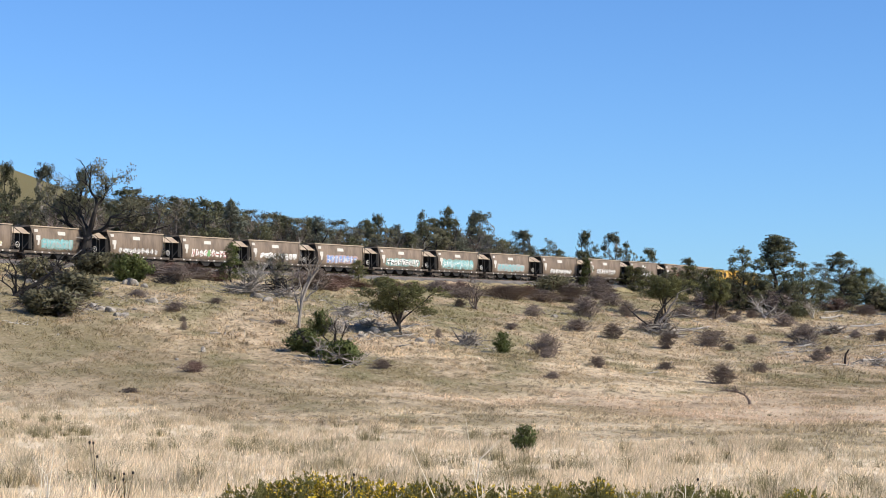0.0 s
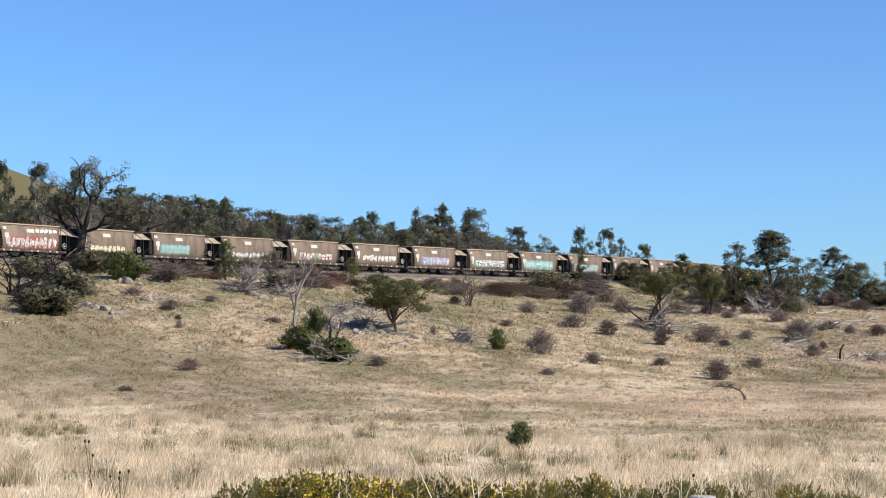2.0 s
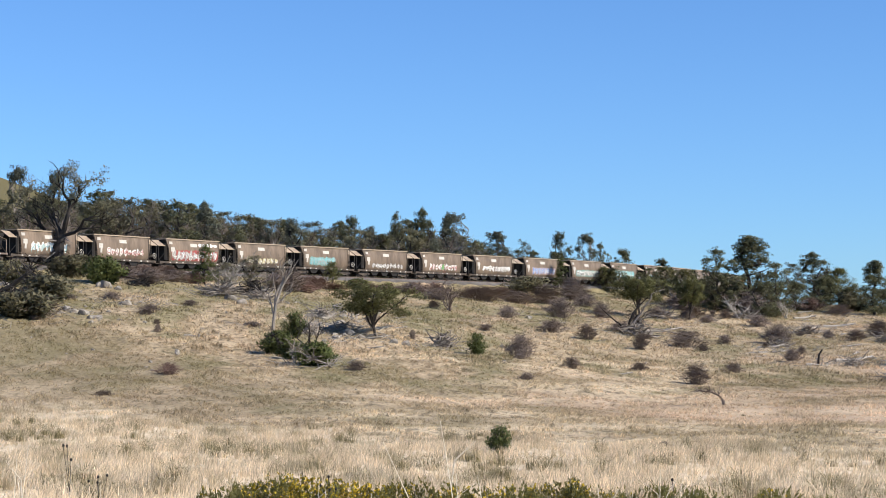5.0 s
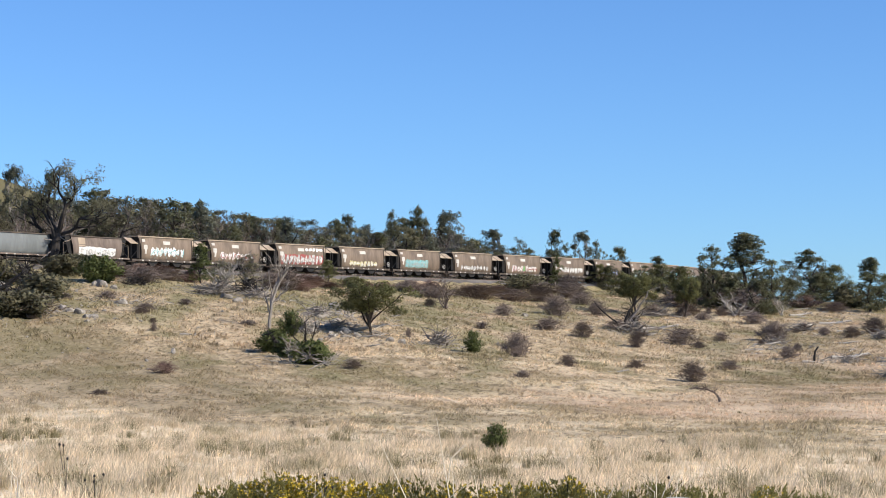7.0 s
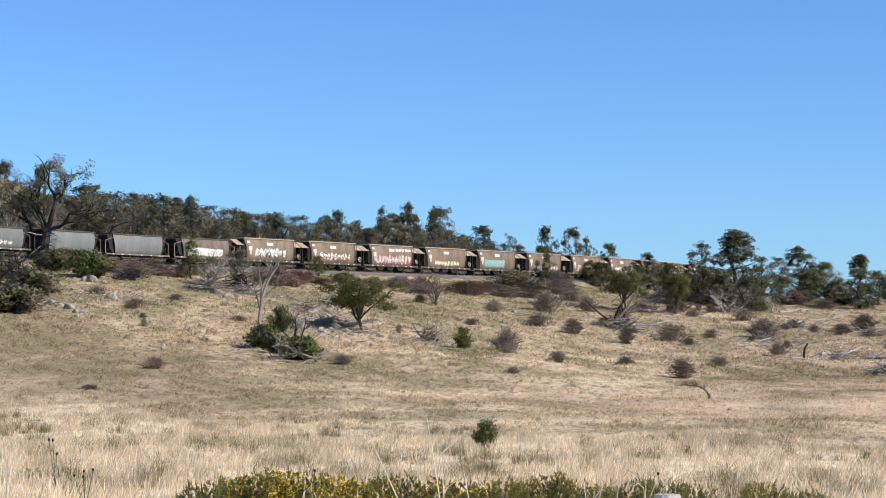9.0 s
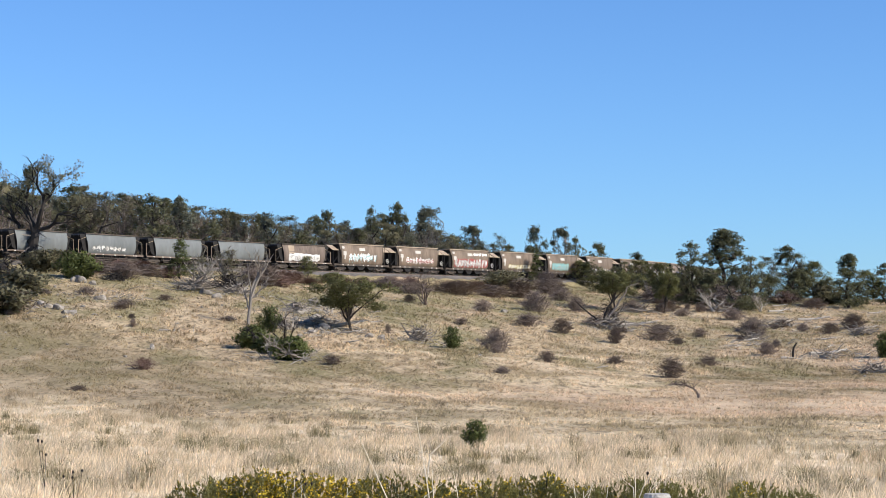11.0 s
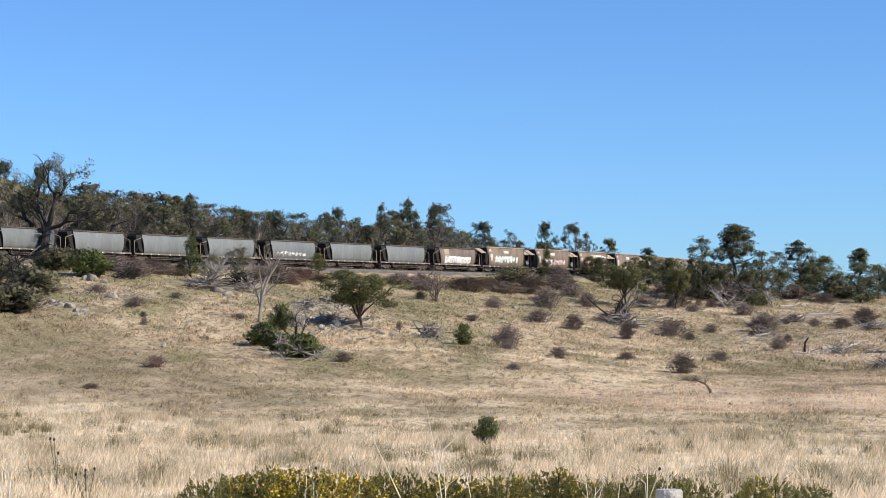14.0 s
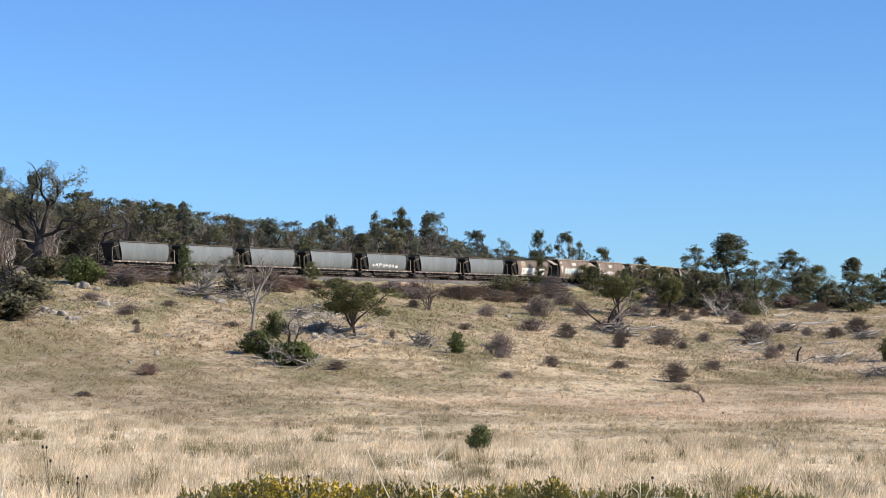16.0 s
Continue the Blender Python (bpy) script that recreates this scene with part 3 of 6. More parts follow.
def lathe_x(b, cx, cy, cz, prof, n=14):
    """Turned form about the y axis: prof of (y, r)."""
    v = [(cx + r * math.cos(6.2832 * k / n), cy + y, cz + r * math.sin(6.2832 * k / n)) for y, r in prof for k in range(n)]
    f = [[i * n + k, i * n + (k + 1) % n, (i + 1) * n + (k + 1) % n, (i + 1) * n + k] for i in range(len(prof) - 1) for k in range(n)]
    f += [list(range(n))[::-1], [(len(prof) - 1) * n + k for k in range(n)]]
    b.add(v, f)


AXLE = 0.88
WHEELSETS = []


def bogie_parts():
    """Meshes of one bogie: side frame with arched ends and springs, wheelset."""
    fr = Build()
    for y in (-0.98, 0.98):
        fr.prism([(-1.25, 0.36), (-1.25, 0.66), (-0.62, 0.70), (-0.40, 0.86), (0.40, 0.86), (0.62, 0.70), (1.25, 0.66), (1.25, 0.36), (0.7, 0.36), (0.42, 0.22), (-0.42, 0.22), (-0.7, 0.36)], y - 0.07, y + 0.07)
        for q in (-0.2, 0.0, 0.2):
            lathe_x(fr, q, y - 0.13 if y < 0 else y + 0.05, 0.5, [(0, 0.075), (0.08, 0.075)], 8)
        for q in (-AXLE, AXLE):
            lathe_x(fr, q, y - 0.15 if y < 0 else y + 0.05, 0.44, [(0, 0.12), (0.1, 0.15)], 10)
    fr.box(-0.3, 0.3, -0.95, 0.95, 0.55, 0.85)
    ws = Build()
    for y in (-0.72, 0.72):
        lathe_x(ws, 0, y, 0, [(-0.07, 0.30), (-0.07, 0.42), (0.05, 0.42), (0.05, 0.45), (0.075, 0.44), (0.075, 0.28)], 16)
    lathe_x(ws, 0, 0, 0, [(-0.95, 0.07), (0.95, 0.07)], 8)
    ws.box(-0.36, 0.36, -0.805, -0.795, -0.05, 0.05)
    return fr.mesh("bogie", M["dust"]), ws.mesh("wheelset", M["dust"])


BOGIE, WHEELSET = bogie_parts()


def add_bogies(wagon, xs):
    for x in xs:
        bo = new("bogie", BOGIE)
        bo.parent, bo.location = wagon, (x, 0, 0)
        for a in (-AXLE, AXLE):
            w = new("wheelset", WHEELSET)
            w.parent, w.location = bo, (a, 0, 0.45)
            WHEELSETS.append((w, a))


def couple(wagon, half):
    for sg in (-1, 1):
        b = Build()
        x = sg * half
        b.box(min(x, x - sg * 0.9), max(x, x - sg * 0.9), -0.12, 0.12, 0.78, 1.0)
        b.box(x - 0.15, x + 0.15, -0.18, 0.18, 0.72, 1.06)
        part("coupler", b, M["black"], wagon)


def ladder(wagon, x, z0, z1, y=-1.5):
    b = Build()
    for q in (-0.2, 0.2):
        b.box(x + q - 0.02, x + q + 0.02, y - 0.02, y + 0.02, z0, z1)
    for z in np.arange(z0 + 0.2, z1, 0.32):
        b.box(x - 0.2, x + 0.2, y - 0.015, y + 0.015, z - 0.015, z + 0.015)
    part("ladder", b, M["dust"], wagon)


def old_hopper():
    """Brown riveted coal hopper with sloping canopies over its end platforms."""
    half, L = 5.2, 13.5
    w = new("coal_wagon")
    add_shell(w, half, 0.80, 0.30, 0.75, "brown")
    b = Build()
    for y in (-1.30, 1.30):
        b.box(-half - 0.04, half + 0.04, y - 0.06, y + 0.06, 4.06, 4.20)
    for x in (-half, half):
        b.box(x - 0.05, x + 0.05, -1.27, 1.27, 4.05, 4.19)
    part("top_rail", b, M["tan"], w)
    b = Build()
    b.add([(-half, -1.2, 3.95), (half, -1.2, 3.95), (half, 1.2, 3.95), (-half, 1.2, 3.95), (-half * 0.8, 0, 4.15), (half * 0.8, 0, 4.15)],
          [[0, 1, 5, 4], [2, 3, 4, 5], [1, 2, 5], [3, 0, 4]])
    part("coal", b, M["coal"], w, "heaped black coal load")
    b = Build()
    b.box(-6.3, 6.3, -1.40, -1.26, 0.86, 1.14)
    b.box(-6.3, 6.3, 1.26, 1.40, 0.86, 1.14)
    b.box(-6.3, 6.3, -0.35, 0.35, 0.80, 1.10)
    for x in (-6.25, 6.25):
        b.box(x - 0.1, x + 0.1, -1.38, 1.38, 0.86, 1.14)
    part("underframe", b, M["dust"], w)
    b = Build()
    for x in (-2.3, 0, 2.3):
        b.prism([(x - 1.0, 0.88), (x + 1.0, 0.88), (x + 0.42, 0.30), (x - 0.42, 0.30)], -1.2, 1.2)
    part("discharge_chute", b, M["black"], w)
    for x0, x1 in ((5.22, 6.62), (-6.62, -5.22)):
        # gabled hood over the end platform: two pitched sheets that meet on the centre line
        b = Build()
        ridge, eave = 3.97, 3.18
        v = [(x, y, z - d) for d in (0.0, 0.06) for x in (x0, x1) for y, z in ((-1.32, eave), (0.0, ridge), (1.32, eave))]
        b.add(v, [[0, 3, 4, 1], [1, 4, 5, 2], [7, 10, 9, 6], [8, 11, 10, 7], [0, 6, 9, 3], [2, 5, 11, 8], [0, 1, 7, 6], [1, 2, 8, 7], [4, 3, 9, 10], [5, 4, 10, 11]])
        part("end_hood", b, M["tan"], w, "pitched dusty sheet metal hood")
    for sg in (1, -1):
        b = Build()
        for y in (-1.25, 1.25):
            b.box(sg * 6.5 - 0.05, sg * 6.5 + 0.05, y - 0.05, y + 0.05, 1.1, 3.2)
            b.tube([(sg * 5.3, y, 2.3), (sg * 6.5, y, 1.2)], [0.05, 0.05], 4)
        b.box(min(sg * 4.7, sg * 5.3), max(sg * 4.7, sg * 5.3), -1.15, 1.15, 1.3, 3.5)
        b.box(sg * 6.5 - 0.03, sg * 6.5 + 0.03, -1.25, 1.25, 1.1, 1.6)
        part("end_frame", b, M["black"], w)
    b = Build()
    n = 12
    ring = [(5.95 + 0.33 * math.cos(6.2832 * k / n), -1.47, 1.75 + 0.33 * math.sin(6.2832 * k / n)) for k in range(n + 1)]
    b.tube(ring, [0.035] * (n + 1), 5)
    for k in range(3):
        a = math.pi * k / 3
        b.tube([(5.95 - 0.33 * math.cos(a), -1.47, 1.75 - 0.33 * math.sin(a)), (5.95 + 0.33 * math.cos(a), -1.47, 1.75 + 0.33 * math.sin(a))], [0.02, 0.02], 4)
    b.box(5.9, 6.0, -1.46, -1.2, 1.7, 1.8)
    part("brake_wheel", b, M["white"], w, "round white hand brake wheel")
    for x0, x1, z0, z1 in ((-4.55, -3.95, 3.42, 3.78), (-4.30, -3.60, 2.45, 3.02), (-4.05, -3.72, 1.85, 2.45), (-0.55, 0.75, 3.18, 3.62)):
        b = Build()
        side_patch(b, x0, x1, z0, z1)
        part("white_panel", b, M["white"], w)
    b = Build()
    for i, x in enumerate((-4.4, -3.2, -2.0, 0.3, 1.4, 3.5, 4.7)):
        b.box(x - 0.14, x + 0.14, -1.415, -1.405, 0.92, 1.06)
    tagged(part("stencil", b, M["white"], w, "small white stencil blocks"), kind="stuff")
    for x in (-4.98, 5.02):
        ladder(w, x, 1.1, 3.9, -1.49)
    couple(w, L / 2)
    add_bogies(w, (-4.55, 4.55))
    return w


def new_hopper(paint):
    """Smooth-sided hopper with open framed ends and a pale sill."""
    half, L = 4.64, 12.75
    FORM["low"] = 0.86
    w = new("coal_wagon")
    add_shell(w, half, 0.55, 0.25, 1.5, paint)
    b = Build()
    for y in (-1.29, 1.29):
        b.box(-half - 0.04, half + 0.04, y - 0.06, y + 0.06, 3.62, 3.76)
    for x in (-half, half):
        b.box(x - 0.06, x + 0.06, -1.27, 1.27, 3.62, 3.75)
    part("top_rail", b, M["dust"], w)
    b = Build()
    b.add([(-half, -1.2, 3.55), (half, -1.2, 3.55), (half, 1.2, 3.55), (-half, 1.2, 3.55), (-half * 0.8, 0, 3.70), (half * 0.8, 0, 3.70)],
          [[0, 1, 5, 4], [2, 3, 4, 5], [1, 2, 5], [3, 0, 4]])
    part("coal", b, M["coal"], w, "heaped black coal load")
    b = Build()
    b.box(-6.0, 6.0, -1.42, -1.30, 0.98, 1.18)
    b.box(-6.0, 6.0, 1.30, 1.42, 0.95, 1.16)
    part("sill", b, M["rust"], w, "dusty brown side sill")
    b = Build()
    b.box(-6.0, 6.0, -0.3, 0.3, 0.80, 1.12)
    for x in (-5.95, 5.95):
        b.box(x - 0.1, x + 0.1, -1.36, 1.36, 0.86, 1.16)
    b.box(-3.2, 3.2, -1.25, -1.15, 0.55, 0.62)
    for x in (-3.1, -1.5, 0.0, 1.5, 3.1):
        b.box(x - 0.05, x + 0.05, -1.25, -1.15, 0.5, 0.95)
    part("underframe", b, M["black"], w)
    b = Build()
    for x in (-1.9, 0, 1.9):
        b.prism([(x - 0.9, 0.95), (x + 0.9, 0.95), (x + 0.35, 0.32), (x - 0.35, 0.32)], -1.0, 1.0)
    part("discharge_chute", b, M["black"], w)
    for sg in (-1, 1):
        b = Build()
        for y in (-1.2, 1.2):
            b.tube([(sg * 5.9, y, 2.6), (sg * 4.7, y, 2.9)], [0.05, 0.05], 4)
            b.tube([(sg * 5.9, y, 1.2), (sg * 4.7, y, 2.4)], [0.05, 0.05], 4)
        b.box(sg * 5.9 - 0.04, sg * 5.9 + 0.04, -1.2, 1.2, 3.30, 3.42)
        o = [(sg * 4.6, 3.64), (sg * 5.6, 3.52), (sg * 4.9, 1.5), (sg * 4.3, 1.2)]
        b.prism(o if sg > 0 else o[::-1], -1.15, 1.15)
        part("end_frame", b, M["black"], w)
        for y in (-1.22, 1.22):
            b = Build()
            b.tube([(sg * 4.6, y, 3.2), (sg * 5.92, y, 2.8), (sg * 5.92, y, 1.1)], [0.04, 0.04, 0.04], 5)
            part("hand_rail", b, M["tan"], w, "dusty pale end rail")
    b = Build()
    for z in (0.42, 0.66):
        b.box(-2.9, 2.9, -1.30, -1.24, z - 0.04, z + 0.04)
    for x in (-2.9, -1.45, 0.0, 1.45, 2.9):
        b.tube([(x, -1.27, 0.95), (x + 0.22, -1.27, 0.40)], [0.035, 0.035], 4)
    part("brake_rigging", b, M["dust"], w, "dusty rods under the sill")
    b = Build()
    for x in (-4.7, -3.0, -1.6, 0.6, 2.4, 4.1, 4.6):
        b.box(x - 0.12, x + 0.12, -1.436, -1.426, 0.98, 1.12)
    tagged(part("stencil", b, M["white"], w, "small white stencil blocks"), kind="stuff")
    couple(w, L / 2)
    add_bogies(w, (-4.35, 4.35))
    FORM["low"] = 1.0
    return w


def locomotive():
    """Hood diesel in yellow with dark blue lower side."""
    w = new("locomotive")
    b = Build()
    b.prism([(-8.2, 1.55), (-8.2, 3.7), (-7.9, 3.95), (4.2, 3.95), (4.2, 1.55)], -1.0, 1.0)
    part("hood", b, M["yellow"], w)
    b = Build()
    b.prism([(4.2, 1.55), (4.2, 4.1), (4.6, 4.25), (7.0, 4.25), (7.3, 4.0), (7.3, 2.6), (8.3, 2.5), (8.6, 2.2), (8.6, 1.55)], -1.4, 1.4)
    part("cab", b, M["yellow"], w)
    for x0, x1 in ((4.7, 5.6), (5.9, 6.9)):
        b = Build()
        b.box(x0, x1, -1.42, -1.405, 3.0, 3.75)
        part("cab_window", b, M["glass"], w)
    b = Build()
    b.box(-8.9, 8.9, -1.45, 1.45, 1.2, 1.55)
    b.box(-2.2, 2.2, -1.2, 1.2, 0.45, 1.2)
    part("frame_and_tank", b, M["navy"], w)
    for x in (-6.5, -4.6, -2.0):
        b = Build()
        b.box(x - 0.7, x + 0.7, -1.03, -1.0, 2.6, 3.6)
        part("grille", b, M["black"], w)
    b = Build()
    b.box(-1.2, -0.2, -0.35, 0.35, 3.93, 4.25)
    part("exhaust_stack", b, M["black"], w)
    couple(w, 9.3)
    add_bogies(w, (-6.0, 6.0))
    return w


SPEED = 0.8365 * 13.5
TRAIN = []          # (thing, distance along the line at the start)


def make_train():
    old, grey = old_hopper(), new_hopper("grey")
    brown = new_hopper("rust")
    # fill, outline, backing, extent along the side, heights; from the engines back
    looks = [
        ("grey", "black", None, -2, 3, 1.4, 2.5), ("red", "teal", None, 0, 3.4, 1.4, 2.9), ("white", "grey", None, -3, 3, 1.4, 2.6),
        ("white", "black", None, -2.6, 3.4, 1.5, 2.6), ("white", "grey", None, -2.6, 3.4, 1.3, 2.2), ("cyan", "grey", "grey", -3.2, 3.6, 1.3, 2.6),
        ("cyan", "white", "teal", -3.6, 3.8, 1.3, 2.9), ("white", "black", "teal", -3.2, 4.2, 1.4, 2.6), ("blue", "white", "pink", -2.8, 3.6, 1.4, 2.7),
        ("white", "grey", None, -3.0, 4.4, 1.5, 2.7), ("white", "red", None, -3.0, 3.9, 1.35, 2.6), ("grey", "white", None, -3.2, 4.2, 1.4, 2.2),
        ("cyan", "grey", "teal", -3.3, 2.0, 1.4, 2.7), ("yellow", "white", None, -2.9, 3.4, 1.3, 2.2), ("grey", "white", "red", -4.0, 4.6, 1.25, 2.75),
        ("white", "red", None, -2.9, 4.0, 1.4, 2.6), ("white", "cyan", None, -3.0, 3.4, 1.5, 2.9),
    ]
    first = 10
    seat = {}
    for i, (fill, line, back, x0, x1, z0, z1) in enumerate(looks):
        n = first - i
        w = copy_thing(old, Matrix())
        tag = tagged(w, "dusty brown coal hopper wagon sprayed with " + fill + " graffiti", "railway wagon", "wagons of the coal train")
        graffiti(tag, 40 + i, x0, x1, z0, z1, fill, line, back)
        if i == 10:
            b = Build()
            blob(b, 0.35, 1.95, 0.30, 0.42, 0.05, random.Random(5), jag=0.1)
            part("graffiti_spot", b, PAINT["green"], w, "green sprayed spot")
        if i == 14:
            b = Build()
            for k in range(5):
                blob(b, 1.3 + 0.75 * k, 3.45, 0.3, 0.22, 0.02, random.Random(k), jag=0.3)
            tagged(part("graffiti_tag", b, PAINT["white"], w), kind="stuff")
        TRAIN.append((w, 13.5 * n + 5.2))
    w = copy_thing(brown, Matrix())
    tagged(w, "brown smooth-sided coal hopper wagon with large white graffiti", "railway wagon", "wagons of the coal train")
    FORM["low"] = 0.86
    graffiti(w, 91, -3.2, 3.2, 1.25, 2.4, "white", "grey", "white")
    b = Build()
    side_patch(b, -3.4, -2.2, 2.4, 3.5)
    part("faded_panel", b, M["tan"], w)
    TRAIN.append((w, -88.75))
    for i in range(7):
        w = copy_thing(grey, Matrix())
        tagged(w, "smooth grey coal hopper wagon with dark open ends", "railway wagon", "wagons of the coal train")
        if i == 2:
            graffiti(w, 77, -3.6, 2.6, 1.6, 2.2, "grey", "white")
        TRAIN.append((w, -101.82 - 12.75 * i))
    FORM["low"] = 1.0
    for o in (old, grey, brown):
        for c in [*o.children_recursive, o]:
            bpy.data.objects.remove(c)
    eng = tagged(locomotive(), "yellow diesel locomotive with dark blue frame", "locomotive", "engines of the coal train")
    eng2 = copy_thing(eng, Matrix())
    start = 13.5 * 10 + 5.2 + 6.75 + 9.3
    TRAIN.append((eng, start))
    TRAIN.append((eng2, start + 18.6))


make_train()


# ---- trees, dead wood and scrub ----
def limb(b, start, way, length, r0, r1, bend, segs, rng, sides=5, sag=0.0):
    """A crooked tapering limb; returns its points."""
    pts, p, d = [Vector(start)], Vector(start), Vector(way).normalized()
    for i in range(segs):
        d = (d + Vector((rng.gauss(0, bend), rng.gauss(0, bend), rng.gauss(0, bend * 0.7) + sag))).normalized()
        p = p + d * (length / segs)
        pts.append(p.copy())
    b.tube(pts, [r0 + (r1 - r0) * i / segs for i in range(segs + 1)], sides)
    return pts


def leaves(b, centres, radii, count, size, rng, droop=0.3, flat=0.65, fuzz=0.22):
    """Small leaf sprays packed into clumps round the centres, some straying past their edge; each spray shades with the roundness of its clump."""
    c, r = np.array(centres), np.array(radii)
    w = r ** 2
    k = rng.choice(len(c), count, p=w / w.sum())
    d = rng.normal(size=(count, 3))
    d /= np.linalg.norm(d, axis=1)[:, None]
    far = rng.uniform(0.2, 1.0, count) ** 0.55 * np.where(rng.uniform(0, 1, count) < fuzz, rng.uniform(1.0, 1.7, count), 1.0)
    p = c[k] + d * (r[k] * far)[:, None] * np.array([1, 1, flat])
    a = rng.normal(size=(count, 3)) + d * 0.5
    a[:, 2] -= droop
    a /= np.linalg.norm(a, axis=1)[:, None]
    q = np.cross(a, rng.normal(size=(count, 3)))
    q /= np.linalg.norm(q, axis=1)[:, None]
    s = size * rng.uniform(0.5, 1.2, count)[:, None]
    b.tris(p - q * s * 0.34, p + q * s * 0.34, p + a * s)
    heart = c.mean(0)
    out = (p - heart) / (np.abs(c - heart).max(0) + 0.1)
    nm = d * 0.65 + out * 0.6 + rng.normal(0, 0.18, (count, 3))
    nm /= np.linalg.norm(nm, axis=1)[:, None]
    b.normals.append(nm.repeat(3, 0))


def gum_tree(seed, height, spread, bare, count, leaf, bark="bark", foliage="gum", size=0.34, clump=0.085, clumps=40, lean=0.08, shape=0.5, bald=0, thick=0.024):
    """Gum tree: crooked trunk, limbs that reach clumps of leaves spread through an uneven crown. bald: bare limbs besides."""
    rng, nr = random.Random(seed), np.random.RandomState(seed)
    t = new("tree")
    b, cs, rs = Build(), [], []
    trunk = limb(b, (0, 0, -0.3), (rng.gauss(0, lean), rng.gauss(0, lean), 1), height * 0.80, height * thick, height * thick * 0.25, 0.10, 8, rng, 7)
    boughs = []
    for i in range(8):
        a = 6.2832 * (i * 0.382 + rng.uniform(-0.1, 0.1))
        base = trunk[min(2 + i * 5 // 8, 7)]
        z = bare + (1 - bare) * rng.uniform(0.25, 0.8)
        ln = height * spread * 0.30 * rng.uniform(0.7, 1.1)
        way = Vector((math.cos(a) * ln, math.sin(a) * ln, max(z * height - base.z, 0.1 * height)))
        boughs.extend(limb(b, base, way, way.length * 0.8, height * thick * 0.46, height * thick * 0.16, 0.14, 4, rng, 4, 0.03)[1:])
    ends = boughs + trunk[4:]
    lop = [rng.uniform(0.6, 1.15) for _ in range(8)]
    for i in range(clumps + bald):
        a, e, w = rng.uniform(0, 6.28), rng.uniform(0.0, 1.0) ** 0.45, rng.uniform(0, 1)
        wide = math.sin(math.pi * min(max(w ** (0.5 / shape) * 0.86 + 0.12, 0), 1)) ** 0.7 * lop[int(a / 6.2832 * 7.99)]
        p = Vector((math.cos(a) * e * wide * spread * 0.36 * height, math.sin(a) * e * wide * spread * 0.36 * height, height * (bare + (0.96 - bare) * w)))
        q = min(ends, key=lambda o: (o - p).length + max(o.z - p.z, 0))
        mid = q.lerp(p, 0.5) + Vector((rng.gauss(0, 0.02), rng.gauss(0, 0.02), rng.gauss(0.01, 0.02))) * height
        far = p if i < clumps else q + (p - q) * 1.25 + Vector((0, 0, 0.06 * height))
        b.tube([q, mid, far], [height * 0.0045, height * 0.003, height * 0.0014], 3)
        if i < clumps:
            R = height * clump * rng.uniform(0.6, 1.2)
            for k in range(4):
                cs.append(p + Vector((rng.gauss(0, 0.55), rng.gauss(0, 0.55), rng.gauss(0, 0.4))) * R)
                rs.append(R * rng.uniform(0.45, 0.75))
        else:
            for k in range(3):
                f2 = mid.lerp(far, rng.uniform(0.2, 1)) 
                b.tube([f2, f2 + Vector((rng.gauss(0, 0.05), rng.gauss(0, 0.05), rng.uniform(0, 0.09))) * height], [height * 0.002, height * 0.001], 3)
    part("trunk", b, M[bark], t)
    b = Build()
    leaves(b, cs, rs, count, size * leaf, nr, flat=0.8)
    part("crown", b, M[foliage], t, smooth=True)
    return t


def wattle_tree(seed, height, count):
    """Slim stems that fan out from the ground and carry one wide umbrella of fine leaves."""
    rng, nr = random.Random(seed), np.random.RandomState(seed)
    t = new("tree")
    b, cs, rs = Build(), [], []
    bole = limb(b, (0, 0, -0.3), (0.05, 0, 1), height * 0.28, height * 0.016, height * 0.013, 0.06, 3, rng, 6)
    for i in range(7):
        a = 6.2832 * i / 7 + rng.uniform(-0.3, 0.3)
        lean = rng.uniform(0.25, 0.75)
        stem = limb(b, bole[-1] - Vector((0, 0, rng.uniform(0, 0.1) * height)), (math.cos(a) * lean, math.sin(a) * lean, 1), height * 0.56, height * 0.012, height * 0.004, 0.08, 5, rng, 4)
        for k in range(11):
            q = stem[rng.randint(2, 5)]
            g = rng.uniform(0, 6.28)
            e = q + Vector((math.cos(g) * rng.uniform(0.04, 0.24), math.sin(g) * rng.uniform(0.04, 0.24), rng.uniform(-0.12, 0.14))) * height
            e.z = min(max(e.z, 0.36 * height), 0.95 * height - 0.9 * (e.x ** 2 + e.y ** 2) / height)
            b.tube([q, q.lerp(e, 0.6) + Vector((0, 0, 0.02 * height)), e], [height * 0.005, height * 0.003, height * 0.001], 3)
            cs.append(e)
            rs.append(height * rng.uniform(0.06, 0.11))
    part("trunk", b, M["bark"], t)
    b = Build()
    leaves(b, cs, rs, count, 0.16, nr, droop=0.1, flat=0.75, fuzz=0.1)
    part("crown", b, M["wattle"], t, smooth=True)
    return t


